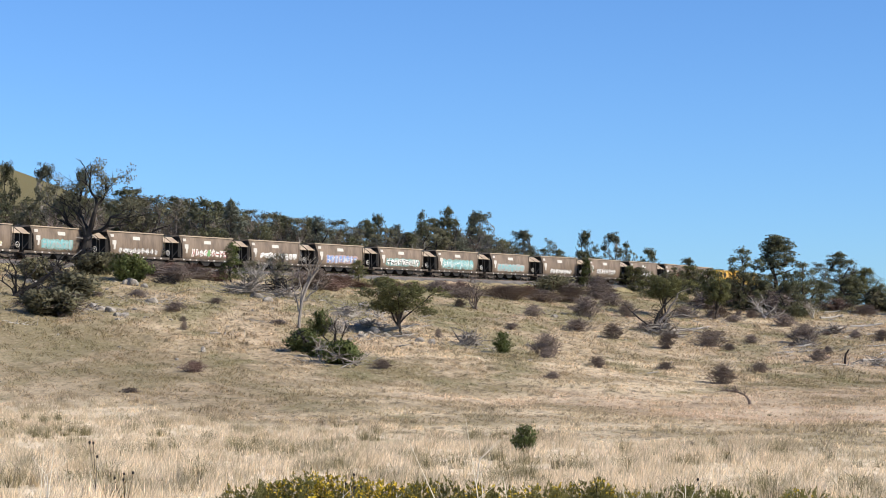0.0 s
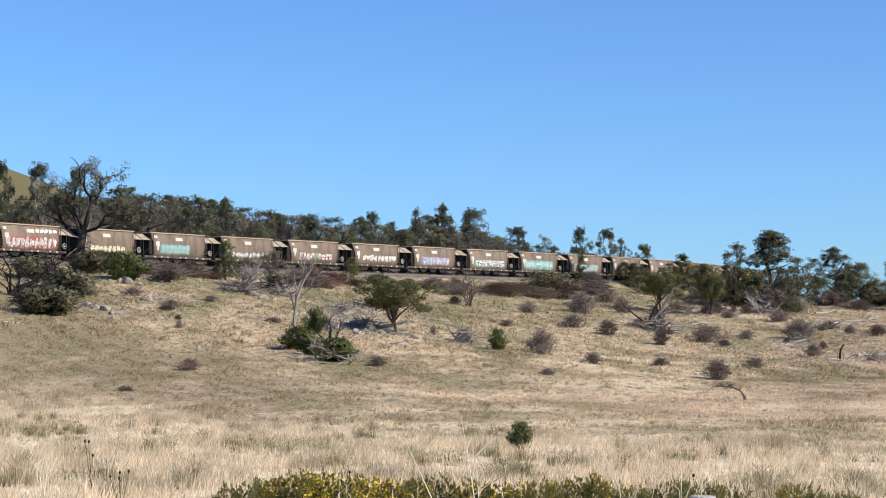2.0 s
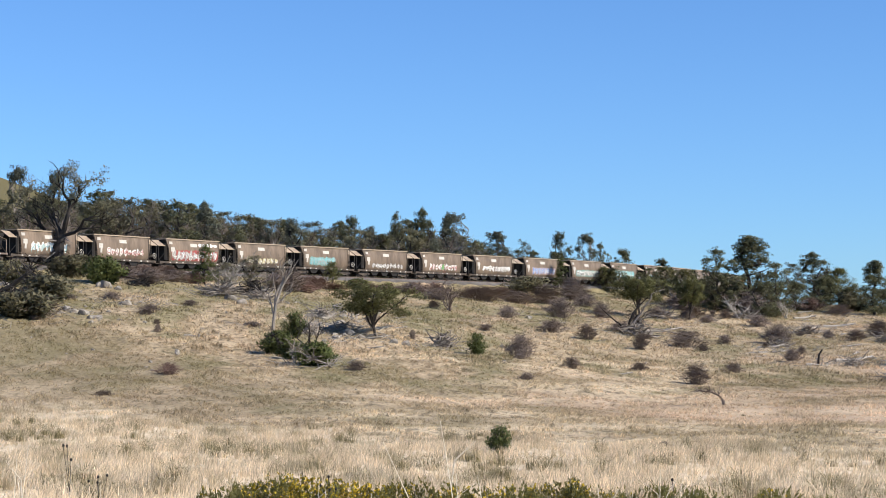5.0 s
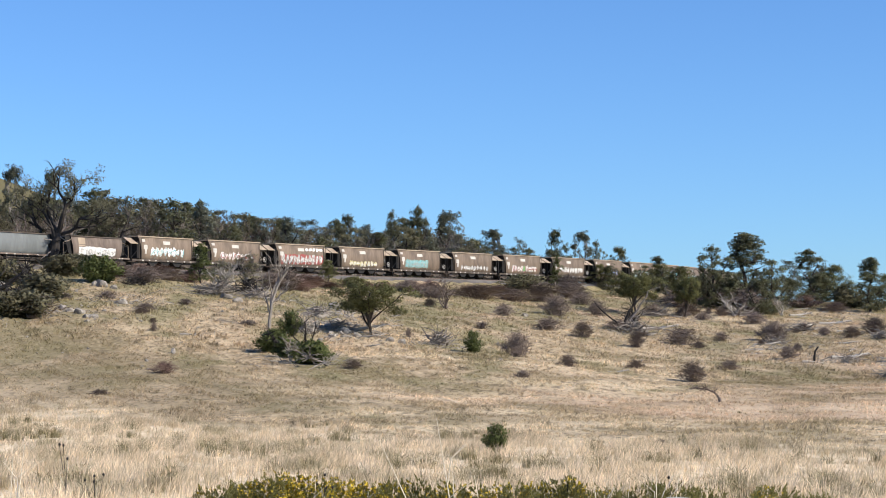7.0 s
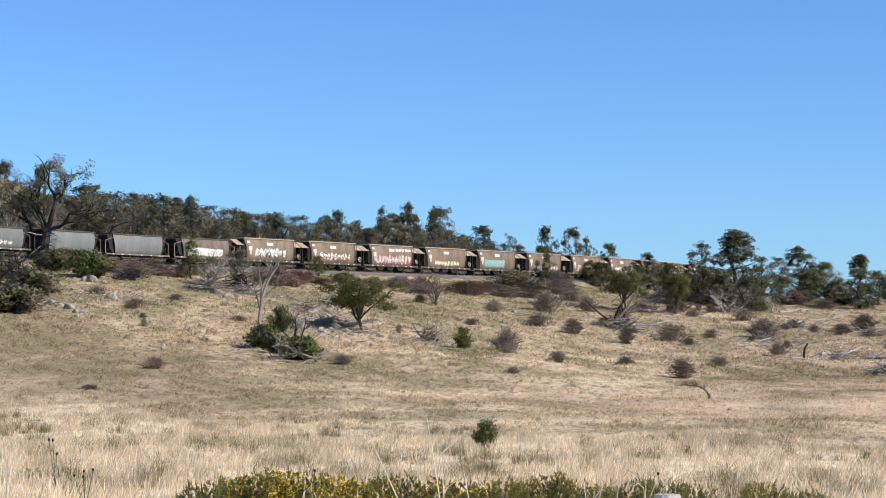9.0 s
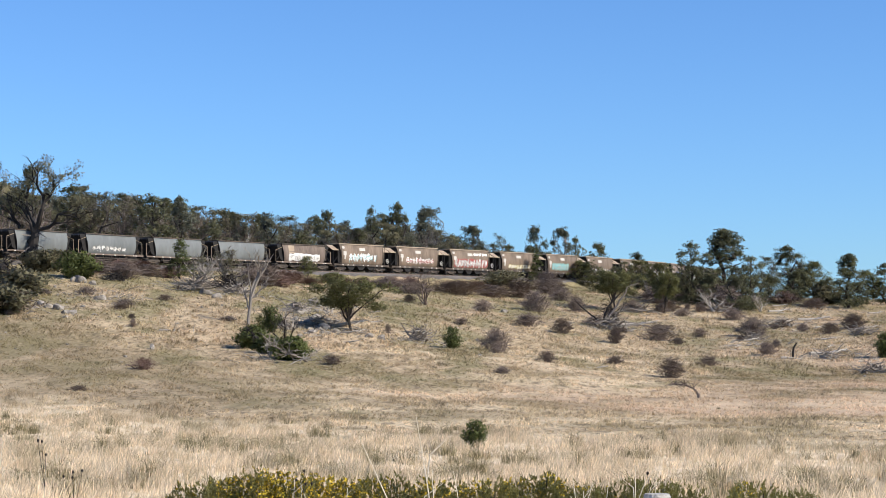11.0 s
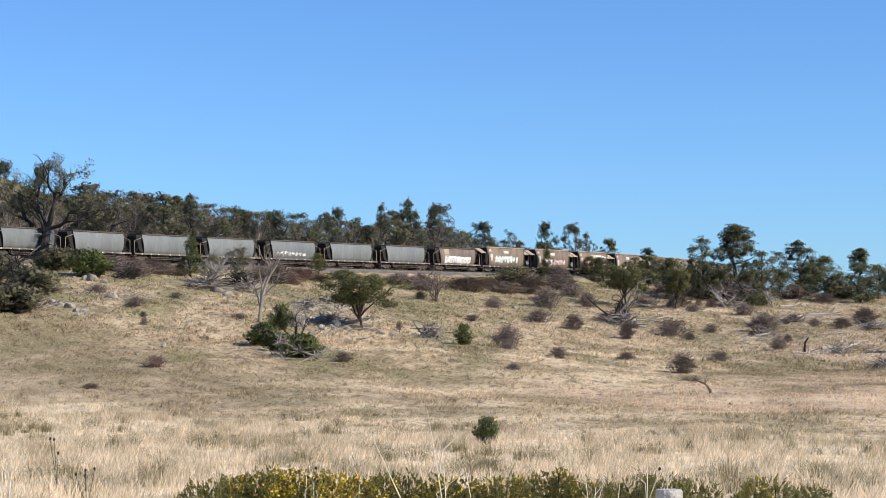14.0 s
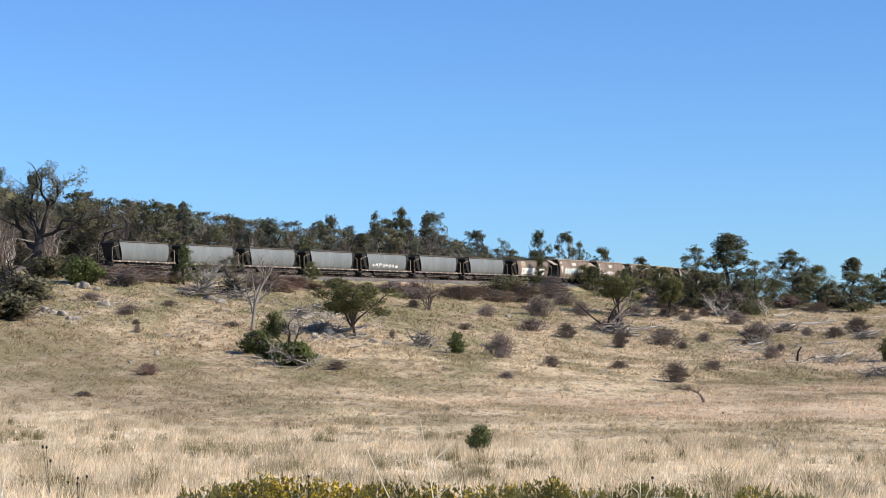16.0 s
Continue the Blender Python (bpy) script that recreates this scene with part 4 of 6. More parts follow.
def twisted_gum(seed, height):
    """Old half-dead gum: a stout trunk, great crooked limbs, hanging dead twigs and thin tufts of leaves near the top."""
    rng, nr = random.Random(seed), np.random.RandomState(seed)
    t = new("tree")
    b, cs, rs = Build(), [], []
    trunk = limb(b, (0, 0, -0.3), (-0.03, 0, 1), height * 0.34, height * 0.050, height * 0.036, 0.08, 5, rng, 9)

    def grow(p, d, ln, r, level):
        pts = limb(b, p, d, ln, r, r * 0.5, 0.22, 5 if level < 2 else 4, rng, 6 if level < 2 else 3, 0.06)
        if level >= 2 and pts[-1].z > height * 0.5 and rng.random() < 0.22:
            for k in range(3):
                cs.append(pts[-1] + Vector((rng.gauss(0, 1), rng.gauss(0, 1), rng.gauss(0, 0.7))) * height * 0.03)
                rs.append(height * rng.uniform(0.02, 0.045))
        if level >= 4:
            return
        for k in range(3 if level < 3 else 2):
            q = pts[-1] if k == 0 else pts[rng.randint(1, len(pts) - 1)]
            a = rng.uniform(0, 6.28)
            grow(q, Vector(d).normalized() * 0.7 + Vector((math.cos(a), math.sin(a), rng.uniform(-0.2, 0.75))) * 0.8, ln * rng.uniform(0.5, 0.72), r * 0.5, level + 1)

    for d, f, ln, r in (((-0.9, 0.1, 0.55), 3, 0.26, 0.024), ((0.45, -0.1, 0.95), 5, 0.32, 0.027), ((-0.25, 0.3, 1.0), 5, 0.32, 0.024), ((0.95, 0.2, 0.35), 5, 0.28, 0.018), ((0.1, -0.3, 1.0), 4, 0.30, 0.018)):
        grow(trunk[f], Vector(d), height * ln, height * r, 0)
    part("trunk", b, M["dead_dark"], t, "dark twisted trunk and limbs")
    # dead limbs that hang about the bole
    for i in range(22):
        q = trunk[rng.randint(1, 5)]
        a, c = rng.uniform(0, 6.28), Build()
        limb(c, q, (math.cos(a), math.sin(a), rng.uniform(-0.6, 0.3)), height * rng.uniform(0.10, 0.24), height * 0.007, height * 0.002, 0.22, 5, rng, 3, -0.10)
        part("dead_limb", c, M["dead" if i % 2 else "dead_dark"], t)
    b = Build()
    leaves(b, cs, rs, 3800, 0.22, nr, flat=0.8)
    part("crown", b, M["gum_o"], t, smooth=True)
    return t


def forked_snag(seed, height):
    """Slim bleached dead tree whose bole forks low into crooked rising limbs."""
    rng = random.Random(seed)
    t = new("dead_tree")
    b = Build()
    bole = limb(b, (0, 0, -0.3), (0.06, 0, 1), height * 0.40, height * 0.027, height * 0.022, 0.06, 5, rng, 7)

    def grow(p, d, ln, r, level):
        pts = limb(b, p, d, ln, r, r * 0.45, 0.20, 5, rng, 5 if level < 2 else 3, 0.03)
        for k in range((4, 3, 2, 0)[level]):
            a = rng.uniform(0, 6.28)
            grow(pts[rng.randint(2, 5)], Vector(d).normalized() * 0.8 + Vector((math.cos(a) * 0.8, math.sin(a) * 0.8, rng.uniform(0, 0.7))), ln * rng.uniform(0.35, 0.6), r * 0.45, level + 1)

    for d, f, ln, r in (((-0.42, 0, 1), 4, 0.50, 0.024), ((0.35, 0.1, 1), 5, 0.52, 0.025), ((0.9, -0.1, 0.7), 5, 0.34, 0.016), ((-0.1, 0.5, 1), 3, 0.4, 0.014)):
        grow(bole[f], Vector(d), height * ln, height * r, 0)
    part("limbwork", b, M["dead"], t)
    return t


def sprawling_snag(seed, height):
    """Dead tree: a short dark bole and long bare limbs, some bleached, that arch out low to one side."""
    rng = random.Random(seed)
    t = new("dead_tree")
    b = Build()
    bole = limb(b, (0, 0, -0.3), (0.05, 0, 1), height * 0.30, height * 0.045, height * 0.036, 0.05, 4, rng, 7)
    for i, (d, f, ln, r, sag) in enumerate((((-0.8, 0, 0.9), 2, 0.75, 0.026, 0.03), ((0.02, 0, 1), 4, 0.55, 0.030, 0.0), ((0.75, 0.1, 0.75), 3, 1.05, 0.026, 0.02),
                                            ((1.0, 0.2, 0.30), 3, 1.25, 0.024, -0.05), ((0.6, -0.4, 0.6), 4, 0.70, 0.022, -0.12), ((0.3, 0.3, 0.9), 4, 0.65, 0.018, -0.08))):
        c = Build()
        pts = limb(c, bole[f], d, height * ln, height * r, height * r * 0.45, 0.15, 8, rng, 6, sag)
        for k in range(6):
            q = pts[rng.randint(3, 8)]
            g = rng.uniform(0, 6.28)
            w = limb(c, q, (0.5 * d[0] + math.cos(g), math.sin(g), rng.uniform(-0.7, 0.8)), height * rng.uniform(0.12, 0.34), height * 0.010, height * 0.004, 0.28, 4, rng, 4)
            limb(c, w[2], (math.cos(g + 1), math.sin(g + 1), rng.uniform(-0.4, 0.6)), height * 0.14, height * 0.005, height * 0.002, 0.25, 3, rng, 3)
        part("limb", c, M["dead" if i in (2, 3, 4) else "dead_dark"], t, "bleached bare limb" if i in (2, 3, 4) else "dark bare limb")
    part("bole", b, M["dead_dark"], t, "dark weathered bole")
    return t


def dead_tree(seed, height, wood, spread=0.8, forks=3, thick=0.028, name="dead_tree", bole=0.45, stems=1):
    """Bare crooked tree that forks three times."""
    rng = random.Random(seed)
    t = new(name)
    b = Build()

    def grow(p, d, ln, r, level):
        pts = limb(b, p, d, ln, r, r * 0.55, 0.16 + 0.05 * level, 4 if level < 2 else 3, rng, 6 if level == 0 else 4 if level < 3 else 3)
        if level >= forks:
            return
        for k in range(rng.randint(2, 4) if level else rng.randint(3, 5)):
            q = pts[-1] if k == 0 else pts[rng.randint(1 if level else 2, len(pts) - 1)]
            a = rng.uniform(0, 6.28)
            nd = Vector(d) * 0.5 + Vector((math.cos(a) * spread, math.sin(a) * spread, rng.uniform(0.1, 0.9)))
            grow(q, nd, ln * rng.uniform(0.45, 0.75), r * 0.5, level + 1)

    for i in range(stems):
        a = 6.2832 * i / stems + rng.uniform(-0.3, 0.3)
        out = 0.12 if stems == 1 else 0.45 * spread
        grow(Vector((0, 0, -0.3)), Vector((math.cos(a) * out, math.sin(a) * out, 1)), height * bole * rng.uniform(0.8, 1.15), height * thick * rng.uniform(0.7, 1), 0)
    part("limbwork", b, M[wood], t)
    return t


def twiggy_shrub(seed, r, h, material, stems=70, name="bare_shrub"):
    """Leafless thicket: many fine stems that fork from the ground."""
    rng = random.Random(seed)
    t = new(name)
    b = Build()
    for i in range(stems):
        a, e = rng.uniform(0, 6.28), rng.uniform(0.0, 1.0)
        x, y = math.cos(a) * r * 0.4 * e, math.sin(a) * r * 0.4 * e
        top = Vector((math.cos(a) * r * e * rng.uniform(0.8, 1.2), math.sin(a) * r * e * rng.uniform(0.8, 1.2), h * (1.05 - 0.75 * e * e) * rng.uniform(0.55, 1.0)))
        mid = Vector((x, y, 0)).lerp(top, 0.55) + Vector((rng.gauss(0, 0.08), rng.gauss(0, 0.08), 0.12 * h))
        pa, pb = Vector((x, y, -0.1)), mid
        b.tube([pa, pb, top], [0.013, 0.010, 0.004], 3)
        for k in range(15):
            q = mid.lerp(top, rng.uniform(-0.3, 0.9)) if k % 3 else pa.lerp(mid, rng.uniform(0.2, 0.9))
            w = q + Vector((rng.gauss(0, 0.26) * r, rng.gauss(0, 0.26) * r, rng.uniform(-0.06, 0.24) * h))
            sd = (w - q).orthogonal().normalized() * 0.010
            b.add([q - sd, q + sd, w], [[0, 1, 2]])
            q2 = q.lerp(w, 0.5)
            b.add([q2 - sd * 0.7, q2 + sd * 0.7, q2 + Vector((rng.gauss(0, 0.1) * r, rng.gauss(0, 0.1) * r, rng.uniform(0, 0.16) * h))], [[0, 1, 2]])
    part("thicket", b, M[material], t)
    return t


def leafy_bush(seed, r, h, material, count=1800, size=0.11, tips=12, fat=1.0):
    rng, nr = random.Random(seed), np.random.RandomState(seed)
    t = new("bush")
    b, cs, rs = Build(), [], []
    for i in range(tips):
        a, e = rng.uniform(0, 6.28), rng.uniform(0, 1) ** 0.6
        tip = Vector((math.cos(a) * r * 0.75 * e, math.sin(a) * r * 0.75 * e, h * (0.88 - 0.45 * e * e) * rng.uniform(0.7, 1)))
        b.tube([(tip.x * 0.15, tip.y * 0.15, -0.1), tip * 0.55 + Vector((0, 0, 0.1 * h)), tip], [0.03, 0.022, 0.01], 4)
        cs += [tip, tip * 0.62, tip * 0.34]
        rs += [r * fat * rng.uniform(0.24, 0.36), r * fat * rng.uniform(0.26, 0.4), r * fat * rng.uniform(0.3, 0.45)]
    part("woody_base", b, M["bark"], t)
    b = Build()
    leaves(b, cs, rs, count, size, nr, droop=-0.2, flat=0.9)
    part("foliage", b, M[material], t, smooth=True)
    return t


def fallen_log(seed, length, r, wood="bleached", stubs=4):
    """A bleached trunk that lies on the slope with broken limbs."""
    rng = random.Random(seed)
    t = new("fallen_log")
    b = Build()
    pts = limb(b, (-length / 2, 0, r * 0.7), (1, rng.gauss(0, 0.1), 0.02), length, r, r * 0.45, 0.07, 7, rng, 8)
    for k in range(stubs):
        q = pts[rng.randint(2, 7)]
        c = Build()
        limb(c, q, (rng.uniform(-0.2, 1), rng.choice((-1, 1)) * rng.uniform(0.4, 1), rng.uniform(0.1, 1.0)), length * rng.uniform(0.12, 0.32), r * 0.35, r * 0.12, 0.2, 4, rng, 5)
        part("broken_limb", c, M[wood], t)
    part("log", b, M[wood], t)
    return t


def wood_heap(seed, r, h, wood="dead", n=84):
    """A heap of fallen limbs and roots."""
    rng = random.Random(seed)
    t = new("branch_heap")
    b = Build()
    for i in range(n):
        a, e = rng.uniform(0, 6.28), rng.uniform(0, 1)
        p = Vector((math.cos(a) * r * e * 0.7, math.sin(a) * r * e * 0.7, h * 0.6 * (1 - e) * rng.uniform(0.2, 1)))
        d = rng.uniform(0, 6.28)
        ln = r * rng.uniform(0.4, 1.0)
        limb(b, p, (math.cos(d), math.sin(d), rng.uniform(-0.1, 0.75)), ln, 0.032 * rng.uniform(0.5, 1.7), 0.01, 0.25, 5, rng, 4, -0.04)
    part("limbwork", b, M[wood], t)
    return t


def rock(seed, r, h):
    rng = np.random.RandomState(seed)
    bm = bmesh.new()
    bmesh.ops.create_icosphere(bm, subdivisions=3, radius=1)
    cuts = rng.normal(size=(16, 3))
    cuts /= np.linalg.norm(cuts, axis=1)[:, None]
    deep = rng.uniform(0.55, 0.85, 16)
    ph = rng.uniform(0, 6, 3)
    for v in bm.verts:
        c = v.co
        # flat broken faces
        k = min([1.0] + [g / max(float(np.dot(q, c)), 1e-3) for q, g in zip(cuts, deep) if np.dot(q, c) > g]) * rng.uniform(0.96, 1.03)
        v.co = Vector((c.x * r * k, c.y * r * 0.8 * k, c.z * h * k * 0.8 + h * 0.25))
    me = bpy.data.meshes.new("rock")
    bm.to_mesh(me)
    bm.free()
    me.materials.append(M["rock"])
    return new("rock", me)


def stand(ob, x, y, turn=0.0, scale=1.0, sink=0.05, tip=(0, 0)):
    """Sets a thing on the ground."""
    ob.matrix_world = pose(x, y, ground_z(x, y) - sink, tip[0], tip[1], turn)
    ob.scale = (scale, scale, scale) if not isinstance(scale, tuple) else scale
    return ob


def again(ob, x, y, turn=0.0, scale=1.0, sink=0.05, label=""):
    c = copy_thing(ob, Matrix())
    stand(c, x, y, turn, scale, sink)
    if label:
        tagged(c, label)
    return c


def leaning_tree():
    """Bare trunk that bows over to one side and carries a flat spray of twigs."""
    rng = random.Random(15)
    t = new("dead_tree")
    b = Build()
    arch = [(0.9, 0, -0.2), (0.8, 0, 0.5), (0.4, 0, 1.1), (-0.3, 0, 1.45), (-1.1, 0, 1.5)]
    b.tube(arch, [0.15, 0.13, 0.11, 0.08, 0.04], 6)
    for k in range(64):
        q = Vector(arch[rng.choice((2, 3, 3, 4, 4))])
        limb(b, q, (rng.uniform(-1, 0.7), rng.gauss(0, 0.5), rng.uniform(-0.2, 1)), rng.uniform(0.4, 1.2), 0.03, 0.01, 0.25, 3, rng, 3)
    part("limbwork", b, M["twig"], t)
    return t


def toppled_tree(seed, wood):
    """A thick trunk that rests askew on its broken limbs."""
    rng = random.Random(seed)
    t = new("dead_tree")
    b = Build()
    arch = [(-1.1, 0, -0.1), (-0.6, 0.05, 0.35), (0.0, 0, 0.62), (0.5, -0.05, 1.0), (0.85, 0, 1.35)]
    k0 = 1.0 if wood == "dead_dark" else 0.5
    b.tube(arch, [q * k0 for q in (0.13, 0.12, 0.10, 0.08, 0.04)], 7)
    for k in range(22):
        q = Vector(arch[rng.choice((1, 2, 2, 3, 4))])
        pts = limb(b, q, (rng.uniform(-1, 1), rng.gauss(0, 0.6), rng.uniform(-0.5, 0.9)), rng.uniform(0.4, 1.0), 0.035, 0.012, 0.3, 4, rng, 4, -0.05)
        for j in range(2):
            limb(b, pts[rng.randint(1, 4)], (rng.uniform(-1, 1), rng.gauss(0, 0.6), rng.uniform(-0.3, 0.8)), rng.uniform(0.2, 0.5), 0.014, 0.005, 0.3, 3, rng, 3)
    part("limbwork", b, M[wood], t)
    return t


def prepare():
    """One model of each kind, to be copied about and then taken away."""
    P = {}
    P["tree_a"] = gum_tree(3, 8, 1.0, 0.06, 6200, 0.60, clumps=84, clump=0.060)
    P["tree_b"] = gum_tree(7, 8, 0.85, 0.03, 6200, 0.60, clumps=96, clump=0.058)
    P["tree_c"] = gum_tree(12, 9, 0.70, 0.03, 7400, 0.64, clumps=110, shape=1.0, clump=0.055)
    P["tree_d"] = gum_tree(17, 8, 0.95, 0.06, 5600, 0.60, foliage="gum_o", clumps=76, shape=0.6, clump=0.060)
    P["tree_e"] = gum_tree(19, 9, 0.62, 0.05, 5200, 0.60, foliage="gum_b", clumps=84, shape=0.9, clump=0.055)
    P["tree_wattle"], P["tree_twisted"] = wattle_tree(5, 6, 9000), twisted_gum(8, 12)
    P["dead_snag"], P["dead_sprawl"] = forked_snag(4, 7), sprawling_snag(6, 5)
    P["tree_round"] = gum_tree(21, 6, 1.45, 0.24, 10000, 0.44, foliage="wattle", clump=0.095, clumps=70, shape=0.55)
    P["tree_low"] = gum_tree(25, 6, 1.4, 0.04, 5200, 0.64, clump=0.10, clumps=54, shape=0.8)
    P["tree_thin"] = gum_tree(29, 8, 0.9, 0.20, 3400, 0.5, "bark_pale", "gum_b", clump=0.07, clumps=40, bald=14)
    P["tree_cone"] = gum_tree(41, 6, 0.7, 0.03, 3000, 0.6, foliage="bush", clumps=40, shape=1.2)
    P["tree_tall"] = gum_tree(47, 12, 0.75, 0.42, 4600, 0.76, "bark_pale", "gum_b", clump=0.06, clumps=40, shape=0.6)
    P["tree_flat"] = gum_tree(53, 12, 0.85, 0.45, 4600, 0.76, clump=0.06, clumps=40, shape=0.7)
    P["tree_grey"] = gum_tree(59, 8, 0.8, 0.15, 3000, 0.5, "bark_pale", "gum_o", clump=0.07, clumps=30, bald=50)
    for k, (r, h, m, c, s) in {"bush_dark": (1, 1.2, "bush", 5200, 0.12), "bush_light": (1, 1.2, "wattle", 4000, 0.11), "bush_olive": (1, 1.0, "gum_o", 3400, 0.12)}.items():
        P[k] = leafy_bush(len(k), r, h, m, c, s, 20, 0.74)
    P["bush_loose"] = leafy_bush(33, 1, 1.4, "bush", 4400, 0.10, 22, 0.62)
    for i, k in enumerate(("brown", "grey", "red")):
        P[k] = twiggy_shrub(60 + i, 1.0, 1.0, "scrub" if k == "red" else "twig", 72)
    P["dead_pale"], P["dead_dark"], P["dead_grey"] = dead_tree(72, 6, "bleached", 0.50, 3, 0.017, bole=0.34, stems=3), dead_tree(75, 6, "dead_dark", 1.0, 3, 0.024, bole=0.36, stems=3), dead_tree(79, 6, "twig", 0.85, 4, 0.013, bole=0.30, stems=5)
    P["dead_stump"] = dead_tree(83, 3, "dead_dark", forks=0, thick=0.03, name="stump")
    P["dead_lean"] = leaning_tree()
    P["dead_fallen"], P["dead_arch"] = toppled_tree(31, "dead_dark"), toppled_tree(36, "dead")
    P["heap"], P["heap_b"] = wood_heap(90, 1.0, 1.0), wood_heap(97, 1.0, 1.0, "dead_dark", n=70)
    P["log"], P["log_b"] = fallen_log(101, 4.0, 0.16), fallen_log(109, 4.0, 0.13, "bleached", 6)
    P["rock"], P["rock_b"] = rock(1, 1, 1), rock(2, 1, 1)
    return P


P = prepare()
COUNT = [0]


def reach(ob):
    """Width and top of a model."""
    pts = [v.co for o in (ob, *ob.children) if o.data for v in o.data.vertices]
    xs, ys, zs = sorted(p.x for p in pts), sorted(p.y for p in pts), sorted(p.z for p in pts)
    k = len(pts) // 100
    return max(xs[-k - 1] - xs[k], ys[-k - 1] - ys[k]), zs[-k // 2 - 1]


SIZE = {k: reach(v[0] if isinstance(v, tuple) else v) for k, v in P.items()}


def put(kind, x, y, width, height, turn, label, category, group, sink=0.08, keep=0.0):
    ob = P[kind][0] if isinstance(P[kind], tuple) else P[kind]
    w, h = SIZE[kind]
    sx, sz = width / w, height / h
    if keep:
        sx = max(min(sx, sz * (1 + keep)), sz * (1 - keep))
    return tagged(again(ob, x, y, turn, (sx, sx, sz), sink), label, category, group)


def tree_at(x, y, width, height, kind, turn, label):
    put(kind, x, y, width, height, turn, label, "tree", keep=0.7, group="trees on the hillside")


def bush_at(x, y, width, height, kind):
    COUNT[0] += 1
    names = {"bush_dark": "dense dark green bush on the dry slope", "bush_loose": "loose green bush with gaps between its sprigs", "bush_light": "small bright green bush on the dry slope", "bush_olive": "low olive-brown bush on the slope"}
    put(kind, x, y, width, height, 67 * COUNT[0], names[kind], "bush", "green bushes")


def shrub_at(x, y, width, height, kind):
    COUNT[0] += 1
    names = {"brown": "leafless brown thorny shrub in dry grass", "grey": "tangled grey-brown leafless shrub near the railway", "red": "low reddish-brown scrub patch"}
    put(kind, x, y, width * 0.95, height, 67 * COUNT[0], names[kind], "shrub", "leafless shrubs")


def dead_at(x, y, width, height, kind, turn):
    names = {"pale": "bleached bare dead tree with forked limbs", "dark": "dark dead tree with crooked bare limbs", "grey": "leafless grey-brown tree with fine branches", "stump": "dark broken tree stump", "fallen": "toppled dark dead tree with a tangle of limbs", "arch": "toppled bleached dead tree with arching limbs", "snag": "slim bleached dead tree that forks into crooked limbs", "sprawl": "sprawling dead tree with long bare low limbs", "lean": "small bleached dead tree that leans over"}
    put("dead_" + kind, x, y, width, height, turn, names[kind], "stump" if kind == "stump" else "dead tree", "dead trees", keep=0.6)


def heap_at(x, y, width, height):
    COUNT[0] += 1
    put("heap" if x > -22 or COUNT[0] % 3 == 0 else "heap_b", x, y, width, height, 67 * COUNT[0], "heap of bleached fallen limbs", "branch heap", "heaps of dead wood", 0.02)


def log_at(x, y, width, height, turn):
    COUNT[0] += 1
    s = width / 4.0
    ob = again(P[("log", "log_b")[COUNT[0] % 2]], x, y, turn, (s, s * 1.3, max(s * 1.3, height / 0.7)), 0.03)
    tagged(ob, "bleached fallen log with broken limbs on the grass", "log", "fallen logs")


def rock_at(x, y, width, height):
    COUNT[0] += 1
    put(("rock", "rock_b")[COUNT[0] % 2], x, y, width, height * 1.0, 67 * COUNT[0], "weathered grey rock half buried in the slope", "rock", "hillside rocks", 0.1)


tree_at(-7.0, 187.2, 7.06, 5.40, "tree_wattle", 20, "small round-crowned green tree on a slim trunk in dry grass")
tree_at(-48.4, 237.0, 12.60, 13.43, "tree_twisted", 0, "large dark half-dead gum tree with twisted limbs")
tree_at(26.3, 262.0, 6.6, 5.6, "tree_wattle", 10, "olive-green round wattle above dead limbs")
tree_at(33.0, 262.0, 4.6, 5.8, "tree_wattle", 130, "olive-green round wattle on a dark trunk")
tree_at(35.7, 288.2, 5.26, 5.60, "tree_round", 130, "small dark green tree on the brow")
tree_at(39.5, 280.8, 6.61, 9.26, "tree_b", 0, "dark green gum tree on the brow")
tree_at(46.1, 290.8, 8.99, 11.30, "tree_c", 40, "tall dark pointed gum tree on the brow")
tree_at(48.1, 281.0, 5.79, 7.86, "tree_b", 200, "dusky gum tree on the brow")
tree_at(44.6, 270.2, 4.77, 5.57, "tree_low", 77, "dusky low tree on the brow")
tree_at(57.2, 318.0, 4.68, 7.30, "tree_thin", 120, "thin grey-leaved gum tree on the brow")
tree_at(63.8, 334.5, 7.88, 9.06, "tree_a", 160, "dark green gum tree on the brow")
tree_at(68.0, 332.8, 7.84, 6.47, "tree_round", 210, "low dark green tree on the brow")
tree_at(65.9, 333.5, 6.87, 5.89, "tree_b", 310, "low dark green tree on the brow")
tree_at(65.0, 292.0, 5.16, 8.25, "tree_c", 240, "slender dark gum tree on the brow")
tree_at(70.1, 302.0, 6.23, 5.34, "tree_round", 15, "low dark green tree on the brow")
tree_at(73.6, 302.5, 7.13, 6.68, "tree_a", 95, "dark green gum tree on the brow")
tree_at(-15.7, 261.8, 2.62, 3.24, "tree_round", 300, "small green sapling beside the railway")
tree_at(-28.7, 227.5, 3.08, 4.82, "tree_cone", 60, "loose yellow-green wattle beside the railway")
tree_at(19.2, 323.8, 3.05, 4.96, "tree_cone", 0, "small conical green tree beside the railway")
tree_at(27.5, 336.2, 4.95, 3.96, "tree_round", 44, "low dark green tree beside the railway")
tree_at(39.9, 355.0, 6.27, 4.70, "tree_round", 99, "low dark green tree beside the railway")
tree_at(34.5, 328.5, 4.84, 4.84, "tree_b", 210, "low olive tree beside the railway")
bush_at(-14.7, 166.2, 2.94, 2.06, "bush_dark")
